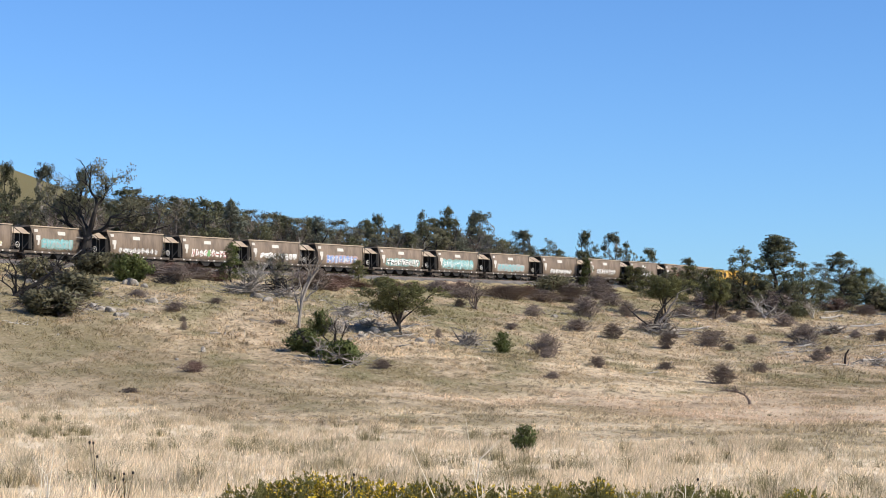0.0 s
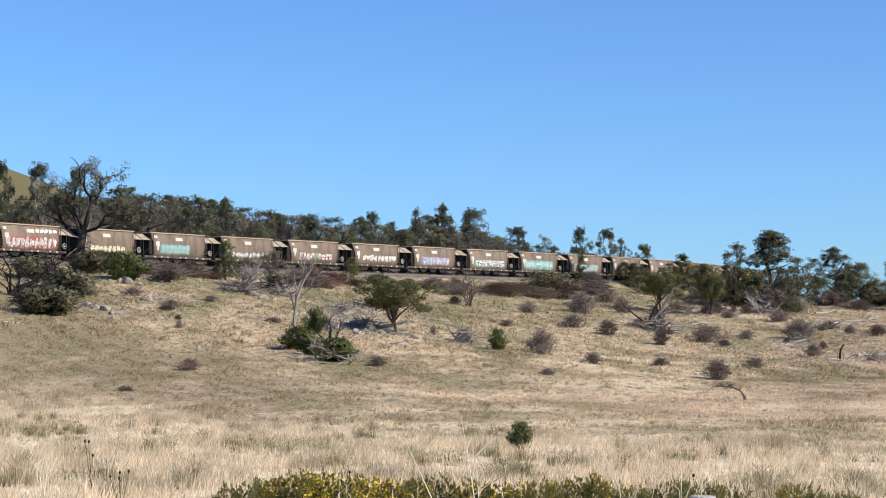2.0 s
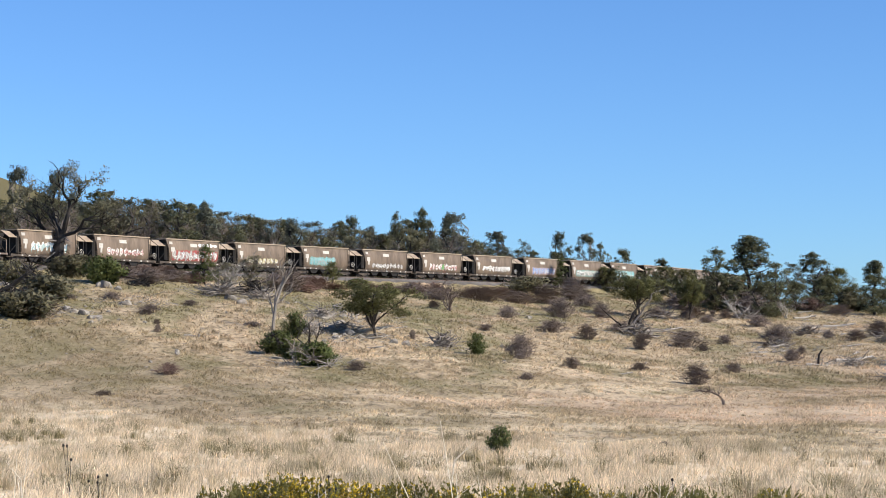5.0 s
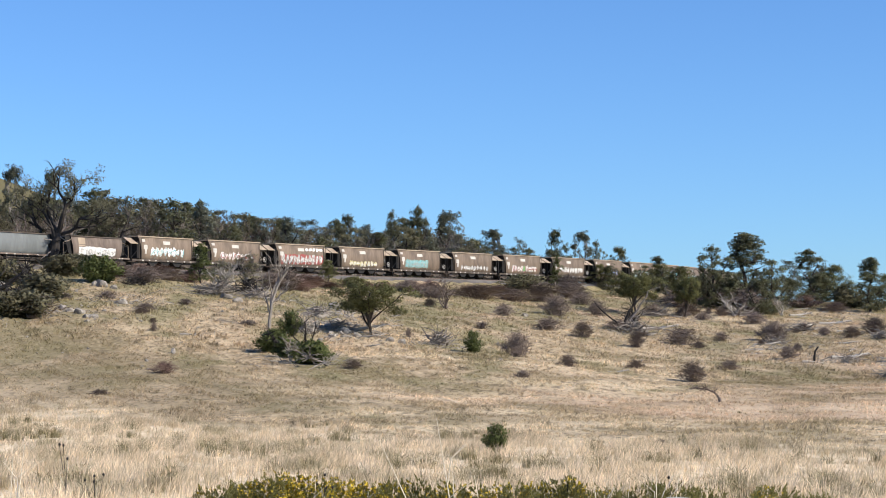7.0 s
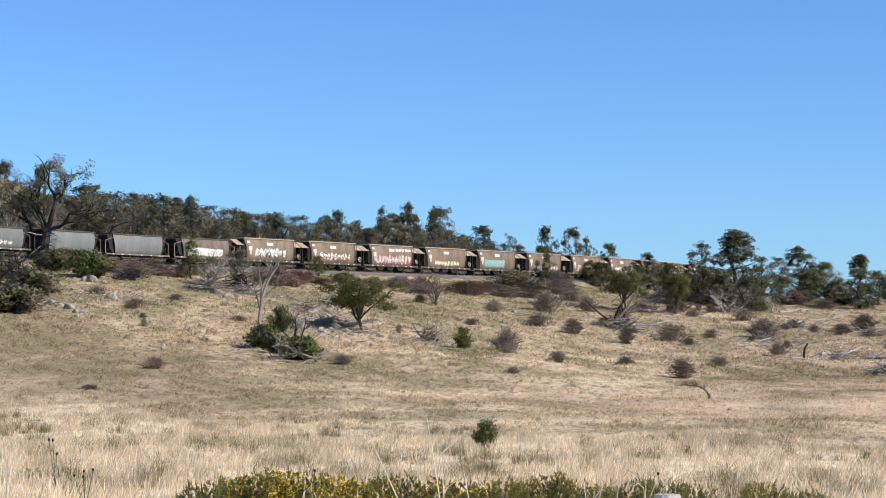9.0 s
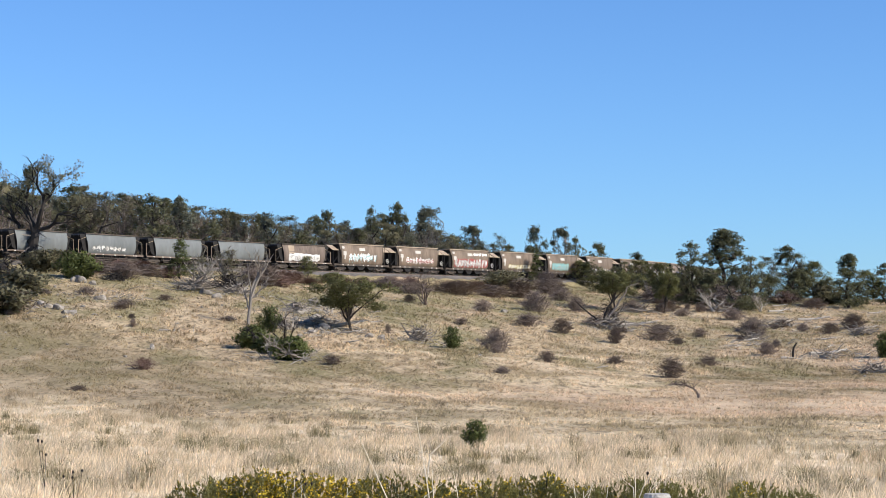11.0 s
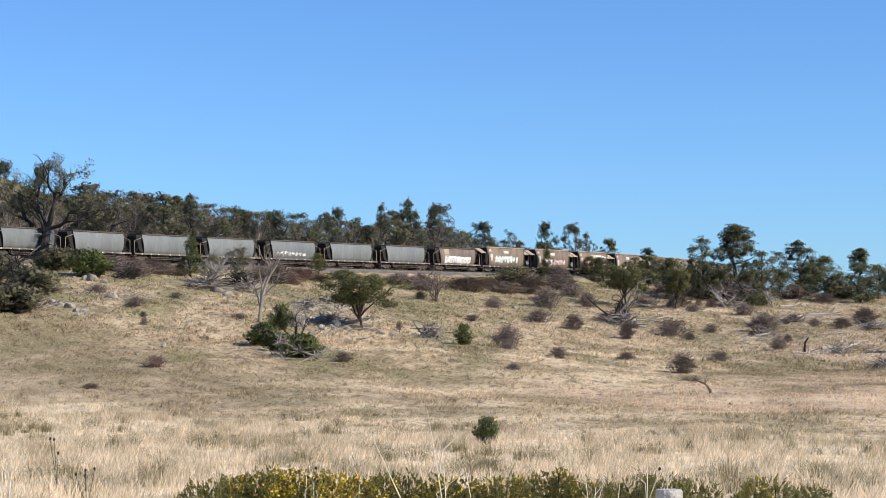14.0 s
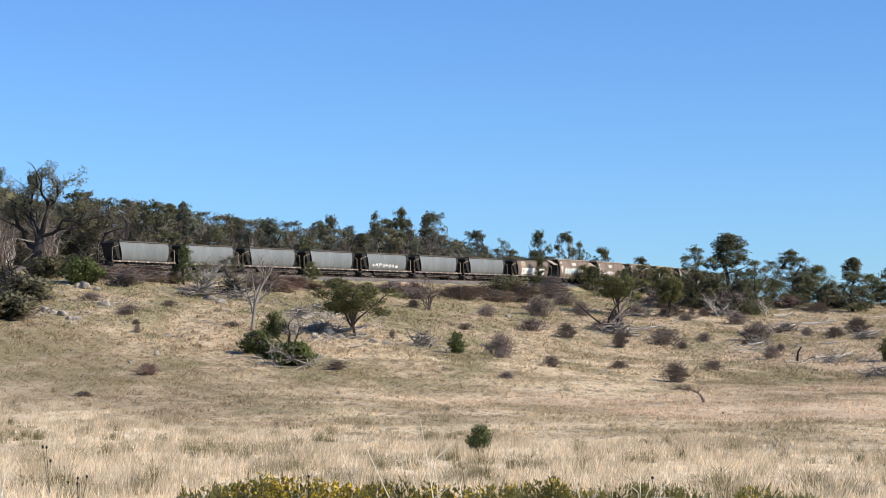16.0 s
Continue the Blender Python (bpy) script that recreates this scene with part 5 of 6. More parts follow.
bush_at(-10.8, 156.2, 2.85, 1.93, "bush_dark")
bush_at(-14.4, 180.2, 2.23, 2.34, "bush_loose")
bush_at(-12.7, 160.0, 2.36, 1.60, "bush_dark")
bush_at(-12.2, 264.8, 2.65, 1.17, "bush_light")
bush_at(2.9, 180.2, 1.91, 2.02, "bush_loose")
bush_at(2.0, 72.4, 1.15, 1.15, "bush_loose")
bush_at(-39.0, 216.0, 4.20, 3.05, "bush_dark")
bush_at(12.4, 297.5, 6.13, 2.63, "bush_olive")
bush_at(-38.2, 176.5, 4.37, 2.60, "bush_olive")
bush_at(-47.3, 208.5, 4.91, 2.46, "bush_olive")
bush_at(44.9, 186.0, 2.19, 2.46, "bush_loose")
bush_at(-44.7, 225.2, 4.64, 2.65, "bush_olive")
bush_at(40.9, 304.5, 5.38, 3.59, "bush_olive")
bush_at(45.0, 296.2, 6.11, 3.49, "bush_olive")
bush_at(63.4, 300.5, 5.31, 3.01, "bush_olive")
shrub_at(7.1, 183.2, 3.02, 2.59, "brown")
shrub_at(12.1, 220.2, 3.50, 1.69, "brown")
shrub_at(15.7, 216.0, 2.67, 1.91, "brown")
shrub_at(21.1, 210.0, 1.98, 1.98, "brown")
shrub_at(26.8, 216.8, 4.34, 2.17, "brown")
shrub_at(38.5, 223.0, 4.33, 2.63, "brown")
shrub_at(34.8, 193.5, 2.05, 1.48, "brown")
shrub_at(11.0, 169.2, 1.79, 1.20, "brown")
shrub_at(9.2, 82.0, 0.77, 0.34, "brown")
shrub_at(26.4, 177.5, 2.09, 1.05, "brown")
shrub_at(7.5, 236.8, 2.79, 1.67, "brown")
shrub_at(14.5, 244.0, 4.31, 2.87, "brown")
shrub_at(32.2, 222.2, 1.96, 1.18, "brown")
shrub_at(33.7, 265.2, 3.91, 1.87, "brown")
shrub_at(59.1, 290.2, 4.27, 1.88, "brown")
shrub_at(20.2, 252.2, 2.97, 2.23, "brown")
shrub_at(6.4, 153.0, 1.35, 0.72, "brown")
shrub_at(21.1, 229.5, 4.05, 1.35, "brown")
shrub_at(50.0, 235.2, 2.77, 1.66, "brown")
shrub_at(54.9, 244.8, 3.60, 2.16, "brown")
shrub_at(-22.5, 126.0, 1.48, 0.45, "brown")
shrub_at(28.6, 261.0, 3.07, 1.84, "brown")
shrub_at(41.8, 257.2, 3.33, 1.82, "brown")
tree_at(-22.6, 224.5, 6.4, 4.7, "tree_grey", 40, "sparse grey-olive small tree beside the railway")
shrub_at(-19.3, 235.2, 4.16, 2.77, "grey")
tree_at(-25.6, 220.5, 4.4, 3.7, "tree_grey", 160, "sparse grey-olive small tree beside the railway")
shrub_at(4.8, 260.5, 7.67, 2.15, "grey")
shrub_at(9.6, 267.2, 6.30, 1.89, "grey")
shrub_at(-1.3, 253.0, 5.22, 1.64, "grey")
shrub_at(-34.4, 221.2, 5.21, 1.95, "grey")
shrub_at(-38.6, 177.8, 6.28, 2.09, "grey")
shrub_at(13.8, 271.5, 6.40, 2.88, "grey")
shrub_at(18.8, 287.8, 5.08, 3.39, "grey")
shrub_at(40.6, 286.2, 5.90, 3.37, "grey")
shrub_at(44.6, 279.8, 7.41, 3.79, "grey")
shrub_at(33.7, 278.0, 4.91, 2.78, "grey")
shrub_at(-18.0, 246.8, 5.52, 1.89, "red")
shrub_at(-14.7, 251.8, 3.71, 0.89, "red")
shrub_at(-10.5, 257.8, 4.55, 0.91, "red")
shrub_at(-20.5, 141.5, 2.17, 1.00, "red")
shrub_at(-42.1, 201.8, 4.16, 1.78, "red")
shrub_at(-36.6, 231.0, 4.08, 1.63, "red")
shrub_at(-35.5, 242.0, 4.28, 1.43, "red")
shrub_at(-40.6, 234.5, 4.14, 1.80, "red")
shrub_at(-4.4, 259.2, 3.82, 1.53, "red")
shrub_at(56.2, 297.5, 5.26, 2.10, "red")
dead_at(-16.6, 183.0, 3.60, 7.65, "snag", 20)
dead_at(-25.9, 224.0, 3.96, 4.22, "pale", 200)
dead_at(21.6, 228.8, 9.6, 5.2, "sprawl", 0)
dead_at(23.8, 233.5, 4.81, 3.16, "dark", 300)
dead_at(-43.9, 197.8, 5.24, 4.08, "dark", 140)
dead_at(-45.6, 191.2, 5.07, 4.51, "dark", 10)
dead_at(0.4, 238.8, 7.38, 4.78, "grey", 80)
dead_at(18.3, 132.2, 2.34, 1.56, "lean", 0)
dead_at(36.3, 188.2, 0.78, 1.55, "stump", 0)
heap_at(-0.5, 186.0, 3.83, 1.97)
heap_at(-22.7, 223.8, 4.61, 1.98)
heap_at(-25.8, 217.0, 5.75, 1.92)
heap_at(-40.7, 183.5, 4.32, 2.16)
heap_at(22.3, 226.0, 5.32, 2.00)
heap_at(39.4, 187.0, 3.30, 1.10)
heap_at(38.2, 220.0, 3.24, 1.17)
heap_at(-13.2, 183.8, 2.71, 1.95)
heap_at(39.6, 167.2, 4.43, 1.28)
log_at(-8.6, 187.8, 4.98, 0.66, -38)
log_at(-22.2, 173.5, 3.07, 0.41, 10)
log_at(36.8, 217.5, 3.20, 0.64, 0)
log_at(36.4, 186.0, 3.29, 0.44, 0)
log_at(40.6, 190.2, 4.48, 0.45, 8)
log_at(45.2, 249.2, 2.94, 0.88, -20)
log_at(25.9, 230.8, 4.76, 0.54, -8)
log_at(-40.0, 169.0, 2.99, 0.45, 5)
log_at(-7.3, 184.5, 2.72, 0.38, -30)
log_at(35.4, 214.5, 1.89, 0.38, 0)
log_at(53.0, 258.8, 4.57, 0.53, -5)
log_at(44.1, 364.0, 4.29, 0.86, 60)
log_at(15.2, 166.5, 1.96, 0.29, 0)
log_at(-30.3, 200.0, 2.36, 0.35, 12)
log_at(-10.4, 158.0, 2.79, 0.28, 14)
log_at(42.0, 180.5, 2.13, 0.32, 10)
log_at(52.2, 279.0, 4.11, 0.58, 20)
rock_at(-22.6, 161.0, 0.66, 0.57)
rock_at(-34.5, 182.0, 1.39, 0.64)
rock_at(-35.5, 183.0, 1.08, 0.48)
rock_at(-33.2, 179.2, 0.95, 0.42)
rock_at(-36.4, 211.8, 0.87, 0.56)
rock_at(-32.7, 179.2, 1.16, 0.42)
rock_at(-36.6, 184.8, 1.09, 0.54)
rock_at(-37.9, 212.8, 1.50, 0.88)
rock_at(-38.7, 213.0, 1.13, 0.63)
rock_at(-32.8, 195.8, 1.73, 0.58)
rock_at(-10.7, 193.2, 1.48, 0.80)
rock_at(-12.5, 198.5, 1.40, 0.58)
rock_at(-9.5, 186.2, 1.21, 0.71)
rock_at(-14.0, 198.8, 1.29, 0.53)
rock_at(-11.4, 189.5, 1.12, 0.50)
rock_at(-11.0, 202.5, 1.07, 0.48)
rock_at(-12.5, 190.8, 0.90, 0.51)
rock_at(-9.4, 193.2, 0.91, 0.46)
rock_at(-8.3, 184.8, 0.98, 0.44)
rock_at(-10.8, 184.8, 0.87, 0.38)
rock_at(-5.1, 184.0, 0.87, 0.54)
rock_at(-3.9, 183.8, 0.76, 0.54)
rock_at(-23.5, 152.5, 0.45, 0.27)
rock_at(-24.3, 215.2, 1.65, 0.63)
rock_at(-22.7, 212.0, 1.87, 0.62)
rock_at(5.5, 193.5, 0.57, 0.46)
rock_at(-43.7, 205.0, 1.33, 0.54)
rock_at(-44.1, 202.5, 1.07, 0.48)
rock_at(-45.9, 201.2, 1.30, 0.71)
rock_at(-47.5, 205.5, 1.21, 0.54)
rock_at(5.0, 168.5, 0.60, 0.40)
rock_at(-12.5, 218.0, 1.54, 0.77)
rock_at(19.6, 190.0, 0.67, 0.34)
rock_at(19.0, 169.8, 0.50, 0.25)
rock_at(-22.0, 144.0, 0.51, 0.25)
rock_at(10.2, 238.0, 0.98, 0.42)
rock_at(-9.7, 247.8, 0.58, 0.42)
rock_at(-31.1, 157.0, 0.24, 0.19)
rock_at(20.0, 211.5, 0.37, 0.23)
rock_at(-29.6, 160.5, 0.40, 0.25)
rock_at(-22.8, 179.2, 0.49, 0.23)
rock_at(-22.4, 173.8, 0.32, 0.29)
rock_at(-21.6, 223.5, 0.50, 0.38)
rock_at(-14.8, 177.8, 0.33, 0.16)
rock_at(-28.6, 180.0, 0.56, 0.23)
rock_at(-18.0, 216.2, 0.55, 0.37)
rock_at(-33.0, 156.2, 0.27, 0.18)
rock_at(-11.3, 177.0, 0.33, 0.25)
rock_at(-35.5, 164.0, 0.41, 0.26)
rock_at(-32.6, 166.8, 0.42, 0.21)
rock_at(-6.5, 138.0, 0.21, 0.22)
rock_at(-21.0, 201.5, 0.33, 0.29)
rock_at(-9.7, 185.0, 0.43, 0.28)
rock_at(-22.9, 168.0, 0.37, 0.20)
rock_at(38.6, 229.5, 0.41, 0.37)
rock_at(-22.4, 195.0, 0.35, 0.34)
rock_at(-31.9, 196.2, 0.42, 0.28)
rock_at(-18.8, 218.2, 0.35, 0.30)
rock_at(-11.9, 185.5, 0.40, 0.31)
rock_at(-23.3, 148.5, 0.45, 0.20)
rock_at(-34.9, 183.8, 0.33, 0.26)
rock_at(-33.5, 197.0, 0.45, 0.27)
rock_at(-5.5, 205.2, 0.64, 0.19)
rock_at(37.3, 161.8, 0.39, 0.22)
rock_at(55.0, 286.8, 0.70, 0.33)
rock_at(-12.9, 199.0, 0.47, 0.29)
rock_at(-8.6, 230.0, 0.67, 0.35)
rock_at(-15.2, 188.2, 0.50, 0.23)
rock_at(-35.4, 173.5, 0.31, 0.16)
rock_at(-12.0, 173.0, 0.26, 0.27)
log_at(-17.0, 219.8, 2.13, 0.24, 57)
log_at(63.2, 288.0, 1.67, 0.23, 33)
log_at(-29.8, 205.5, 0.89, 0.29, 57)
log_at(51.5, 247.2, 1.71, 0.23, 16)
log_at(-26.1, 210.2, 1.01, 0.21, 53)
log_at(27.9, 215.8, 0.84, 0.17, 42)
log_at(13.2, 254.0, 1.35, 0.22, 36)
log_at(44.0, 206.0, 1.97, 0.28, 50)
log_at(55.1, 245.2, 1.26, 0.28, 0)
log_at(55.6, 252.8, 1.24, 0.21, -4)
log_at(12.1, 221.8, 1.05, 0.21, -20)
log_at(50.5, 274.5, 2.24, 0.32, -43)
log_at(14.5, 236.0, 1.76, 0.30, 46)
log_at(33.1, 232.0, 1.32, 0.15, 6)
log_at(-2.7, 216.8, 1.94, 0.23, -48)
log_at(35.5, 233.8, 0.93, 0.15, 50)
log_at(-41.6, 191.8, 0.80, 0.25, 59)
log_at(34.9, 211.2, 1.44, 0.15, 22)
log_at(-14.4, 220.2, 1.33, 0.17, 13)
log_at(54.9, 293.5, 2.34, 0.18, -2)
log_at(42.1, 239.0, 2.01, 0.20, -42)
log_at(55.0, 274.2, 1.56, 0.34, -18)
log_at(9.2, 185.0, 0.69, 0.15, 33)
log_at(34.1, 265.2, 1.30, 0.28, 48)
log_at(-26.1, 195.5, 1.23, 0.26, 59)
log_at(50.5, 246.2, 0.97, 0.32, -12)
log_at(-2.9, 184.8, 1.32, 0.26, 55)
log_at(33.8, 211.0, 1.79, 0.30, -37)
log_at(3.4, 206.2, 1.62, 0.30, -39)
log_at(53.1, 239.0, 1.15, 0.32, -25)
log_at(-35.2, 201.0, 1.24, 0.26, -5)
log_at(31.9, 261.8, 1.17, 0.29, -36)
log_at(17.7, 216.8, 1.95, 0.28, 50)
log_at(33.6, 205.5, 1.25, 0.17, -2)
log_at(-27.6, 183.8, 0.76, 0.26, 2)
log_at(38.8, 201.8, 1.17, 0.15, -36)
log_at(-37.6, 180.0, 1.63, 0.15, -58)
log_at(33.3, 253.0, 1.26, 0.19, 16)
log_at(49.6, 236.8, 1.33, 0.33, 6)
log_at(57.7, 277.0, 1.06, 0.17, 40)
shrub_at(46.7, 248.5, 1.17, 1.21, "brown")
shrub_at(22.9, 222.2, 2.52, 0.57, "brown")
shrub_at(6.9, 179.2, 1.24, 0.84, "brown")
shrub_at(32.9, 263.0, 2.12, 1.45, "brown")
shrub_at(-37.7, 175.5, 1.34, 0.59, "brown")
shrub_at(38.4, 265.2, 2.18, 1.33, "brown")
shrub_at(45.1, 245.8, 1.43, 0.80, "brown")
shrub_at(-3.4, 190.0, 0.88, 1.09, "brown")
shrub_at(-7.9, 203.2, 1.85, 1.05, "brown")
shrub_at(37.0, 267.5, 1.14, 1.04, "brown")
shrub_at(-7.2, 152.8, 1.75, 0.89, "brown")
shrub_at(-27.0, 178.5, 0.78, 0.60, "brown")
shrub_at(24.5, 247.0, 2.17, 0.91, "brown")
shrub_at(-18.7, 184.2, 2.13, 0.56, "brown")
shrub_at(38.7, 209.8, 1.10, 1.05, "brown")
shrub_at(24.4, 248.0, 1.92, 1.16, "brown")
shrub_at(-1.7, 239.2, 1.56, 1.14, "brown")
shrub_at(28.4, 213.5, 1.64, 0.95, "brown")
shrub_at(35.0, 258.2, 2.60, 1.27, "brown")
shrub_at(-38.6, 196.8, 1.53, 0.87, "brown")
shrub_at(4.3, 210.5, 1.99, 0.89, "brown")
shrub_at(36.0, 217.5, 0.92, 0.73, "brown")
shrub_at(17.3, 173.2, 1.64, 0.88, "brown")
shrub_at(-26.2, 174.0, 0.73, 0.95, "brown")
shrub_at(47.9, 240.8, 1.68, 1.22, "brown")
shrub_at(-29.0, 187.5, 2.18, 0.90, "brown")
dead_at(-12.2, 169.8, 3.00, 3.10, "dark", 20)
dead_at(-12.4, 157.2, 2.78, 1.85, "pale", 120)
shrub_at(20.8, 160.5, 2.55, 1.89, "brown")
tree_at(29.3, 335.8, 5.46, 4.55, "tree_low", 0, "low dark green tree on the brow")
tree_at(31.4, 308.0, 4.35, 3.63, "tree_low", 50, "low dark green tree on the brow")
tree_at(35.0, 298.5, 4.64, 3.87, "tree_low", 102, "low dark green tree on the brow")
tree_at(38.3, 290.5, 5.34, 4.45, "tree_low", 152, "low dark green tree on the brow")
tree_at(41.9, 281.5, 5.97, 4.97, "tree_low", 210, "low dark green tree on the brow")
tree_at(54.4, 299.0, 5.49, 4.58, "tree_low", 322, "low dark green tree on the brow")
tree_at(59.8, 304.8, 6.03, 5.03, "tree_low", 10, "low dark green tree on the brow")
tree_at(47.0, 284.2, 6.03, 5.02, "tree_low", 265, "low dark green tree on the brow")
tree_at(63.4, 300.5, 4.88, 4.07, "tree_low", 60, "low dark green tree on the brow")
tree_at(67.5, 297.2, 4.62, 3.85, "tree_low", 115, "low dark green tree on the brow")
dead_at(-10.8, 154.0, 3.63, 2.72, "arch", 200)
dead_at(-9.4, 153.0, 2.70, 1.53, "arch", 20)
dead_at(-13.4, 160.8, 2.84, 2.84, "fallen", 200)
dead_at(-43.5, 190.5, 5.05, 4.82, "fallen", 0)
heap_at(-42.4, 183.5, 3.78, 1.30)
dead_at(-43.4, 204.2, 5.41, 3.61, "fallen", 150)
bush_at(-40.4, 194.2, 5.15, 2.75, "bush_olive")
bush_at(-39.5, 175.8, 4.14, 2.28, "bush_olive")
bush_at(-44.5, 234.5, 4.14, 2.35, "bush_olive")
shrub_at(-37.6, 224.2, 3.96, 1.72, "grey")
shrub_at(-35.0, 224.2, 3.96, 1.45, "red")
shrub_at(-32.4, 227.0, 4.01, 1.60, "grey")
shrub_at(-30.1, 227.5, 3.35, 1.61, "red")
shrub_at(-20.9, 233.8, 4.82, 2.34, "grey")
shrub_at(-17.9, 239.5, 4.23, 1.69, "red")
shrub_at(-16.7, 252.5, 3.72, 1.64, "red")
shrub_at(-12.5, 259.2, 3.82, 1.07, "red")
shrub_at(-7.9, 258.0, 3.80, 1.06, "red")
shrub_at(-4.9, 257.2, 4.55, 1.52, "grey")
shrub_at(-1.8, 258.2, 4.56, 1.98, "red")
shrub_at(3.6, 264.5, 4.67, 1.56, "red")
shrub_at(7.7, 272.8, 4.82, 1.77, "red")
shrub_at(18.9, 283.2, 5.00, 2.50, "grey")
shrub_at(19.6, 270.8, 3.99, 2.07, "brown")
shrub_at(-34.9, 199.8, 2.35, 1.06, "brown")
shrub_at(-27.0, 201.8, 1.78, 0.83, "brown")
shrub_at(-29.1, 185.0, 1.63, 0.65, "brown")
heap_at(-25.1, 219.0, 5.80, 1.68)
heap_at(-21.2, 218.8, 4.51, 1.55)
heap_at(-34.9, 217.5, 3.20, 1.02)
heap_at(-13.1, 199.2, 4.11, 1.53)
heap_at(-10.2, 188.0, 4.43, 1.33)
heap_at(29.7, 261.2, 5.39, 1.69)
heap_at(41.7, 269.2, 6.34, 1.74)
heap_at(46.7, 249.5, 5.14, 1.47)
heap_at(53.6, 234.8, 4.84, 1.52)
dead_at(-24.6, 220.0, 3.89, 3.89, "pale", 100)
dead_at(40.6, 267.2, 3.93, 3.62, "pale", 10)
dead_at(49.2, 278.0, 3.60, 3.27, "pale", 70)
dead_at(35.2, 294.5, 3.47, 5.20, "pale", 170)
rock_at(-11.9, 192.2, 1.04, 0.32)
rock_at(-9.2, 183.5, 1.05, 0.29)
rock_at(-9.1, 191.8, 0.99, 0.25)
rock_at(-11.5, 194.0, 1.00, 0.36)
rock_at(-14.0, 199.0, 1.04, 0.49)
rock_at(-11.3, 209.5, 1.05, 0.51)
rock_at(-12.1, 191.8, 0.61, 0.24)
rock_at(-10.2, 207.2, 0.50, 0.52)
rock_at(-12.7, 184.8, 0.96, 0.29)
rock_at(-12.1, 200.2, 0.96, 0.52)
rock_at(-9.5, 195.0, 0.80, 0.35)
rock_at(-10.0, 202.0, 0.61, 0.45)
rock_at(-11.4, 178.8, 0.87, 0.26)
rock_at(-13.4, 187.8, 0.48, 0.36)
rock_at(-9.9, 185.5, 0.66, 0.37)
rock_at(-9.8, 209.0, 0.70, 0.50)
rock_at(-11.0, 181.0, 0.43, 0.24)
rock_at(-11.7, 193.2, 0.67, 0.29)
rock_at(-10.6, 182.8, 1.03, 0.38)
rock_at(-12.1, 189.0, 0.50, 0.24)
rock_at(-9.6, 203.5, 0.54, 0.49)
rock_at(-13.5, 198.5, 0.52, 0.49)
rock_at(-10.5, 206.2, 0.48, 0.52)
rock_at(-12.6, 186.0, 0.87, 0.38)
rock_at(-11.1, 195.5, 0.61, 0.42)
rock_at(-12.8, 191.0, 0.58, 0.33)
rock_at(-8.6, 194.0, 0.88, 0.41)
rock_at(-13.2, 183.5, 0.99, 0.42)
rock_at(-10.3, 184.2, 1.05, 0.29)
rock_at(-13.1, 195.8, 0.42, 0.30)
log_at(-14.5, 213.2, 1.53, 0.15, -2)
log_at(-5.9, 185.8, 0.84, 0.23, -43)
log_at(-6.3, 187.5, 1.55, 0.18, 67)
log_at(-10.8, 174.2, 0.99, 0.15, -39)
log_at(-12.3, 176.0, 0.97, 0.19, -31)
log_at(-9.8, 178.5, 1.49, 0.15, 34)
log_at(-13.8, 211.8, 2.00, 0.28, 37)
log_at(-6.9, 176.2, 1.98, 0.19, -45)
log_at(-8.7, 194.8, 1.86, 0.17, -59)
log_at(-12.8, 204.8, 1.99, 0.25, 4)
log_at(-10.3, 180.8, 1.36, 0.19, -42)
log_at(-4.9, 197.5, 1.53, 0.15, -7)
log_at(-9.6, 193.8, 1.90, 0.17, 17)
log_at(-8.6, 213.0, 2.22, 0.15, -33)
log_at(-7.1, 217.0, 1.35, 0.21, 62)
log_at(-5.6, 213.2, 1.93, 0.28, 1)
rock_at(-39.5, 209.5, 0.35, 0.19)
rock_at(-36.9, 182.8, 0.56, 0.17)
rock_at(-28.1, 178.5, 0.46, 0.21)
rock_at(-30.4, 189.5, 0.65, 0.20)
rock_at(-33.5, 199.8, 0.32, 0.18)
rock_at(-39.3, 205.5, 0.45, 0.35)
rock_at(-38.4, 208.2, 0.36, 0.19)
rock_at(-36.7, 199.5, 0.34, 0.27)
rock_at(-40.1, 214.2, 0.58, 0.22)
rock_at(-35.6, 182.5, 0.48, 0.22)
rock_at(-32.9, 186.2, 0.58, 0.32)
rock_at(-34.4, 204.2, 0.82, 0.18)
rock_at(-40.8, 209.0, 0.52, 0.25)
rock_at(-35.0, 189.2, 0.45, 0.25)
rock_at(-30.5, 178.8, 0.72, 0.22)
rock_at(-32.7, 176.5, 0.65, 0.29)
rock_at(-40.3, 202.8, 0.53, 0.23)
rock_at(-32.2, 178.0, 0.44, 0.24)
rock_at(-35.8, 190.2, 0.56, 0.20)
rock_at(-36.6, 182.0, 0.67, 0.22)
log_at(34.4, 266.0, 2.31, 0.29, 43)
log_at(47.5, 242.8, 2.05, 0.34, 42)
log_at(33.1, 265.0, 1.22, 0.16, 35)
log_at(57.8, 246.0, 2.41, 0.29, 15)
log_at(32.7, 209.5, 1.27, 0.15, -44)
log_at(46.1, 219.0, 2.31, 0.28, -27)
log_at(39.3, 258.2, 2.75, 0.15, -19)
log_at(45.6, 237.5, 0.84, 0.16, -33)
log_at(30.9, 233.5, 0.88, 0.31, -3)
log_at(49.4, 257.0, 2.71, 0.17, 36)
log_at(31.8, 234.2, 1.91, 0.28, 4)
log_at(58.4, 289.8, 2.30, 0.30, 11)
log_at(25.6, 219.5, 0.92, 0.15, -44)
log_at(66.8, 281.5, 2.58, 0.18, 10)
log_at(30.0, 227.2, 2.19, 0.27, 4)
log_at(59.0, 293.2, 1.17, 0.23, -4)
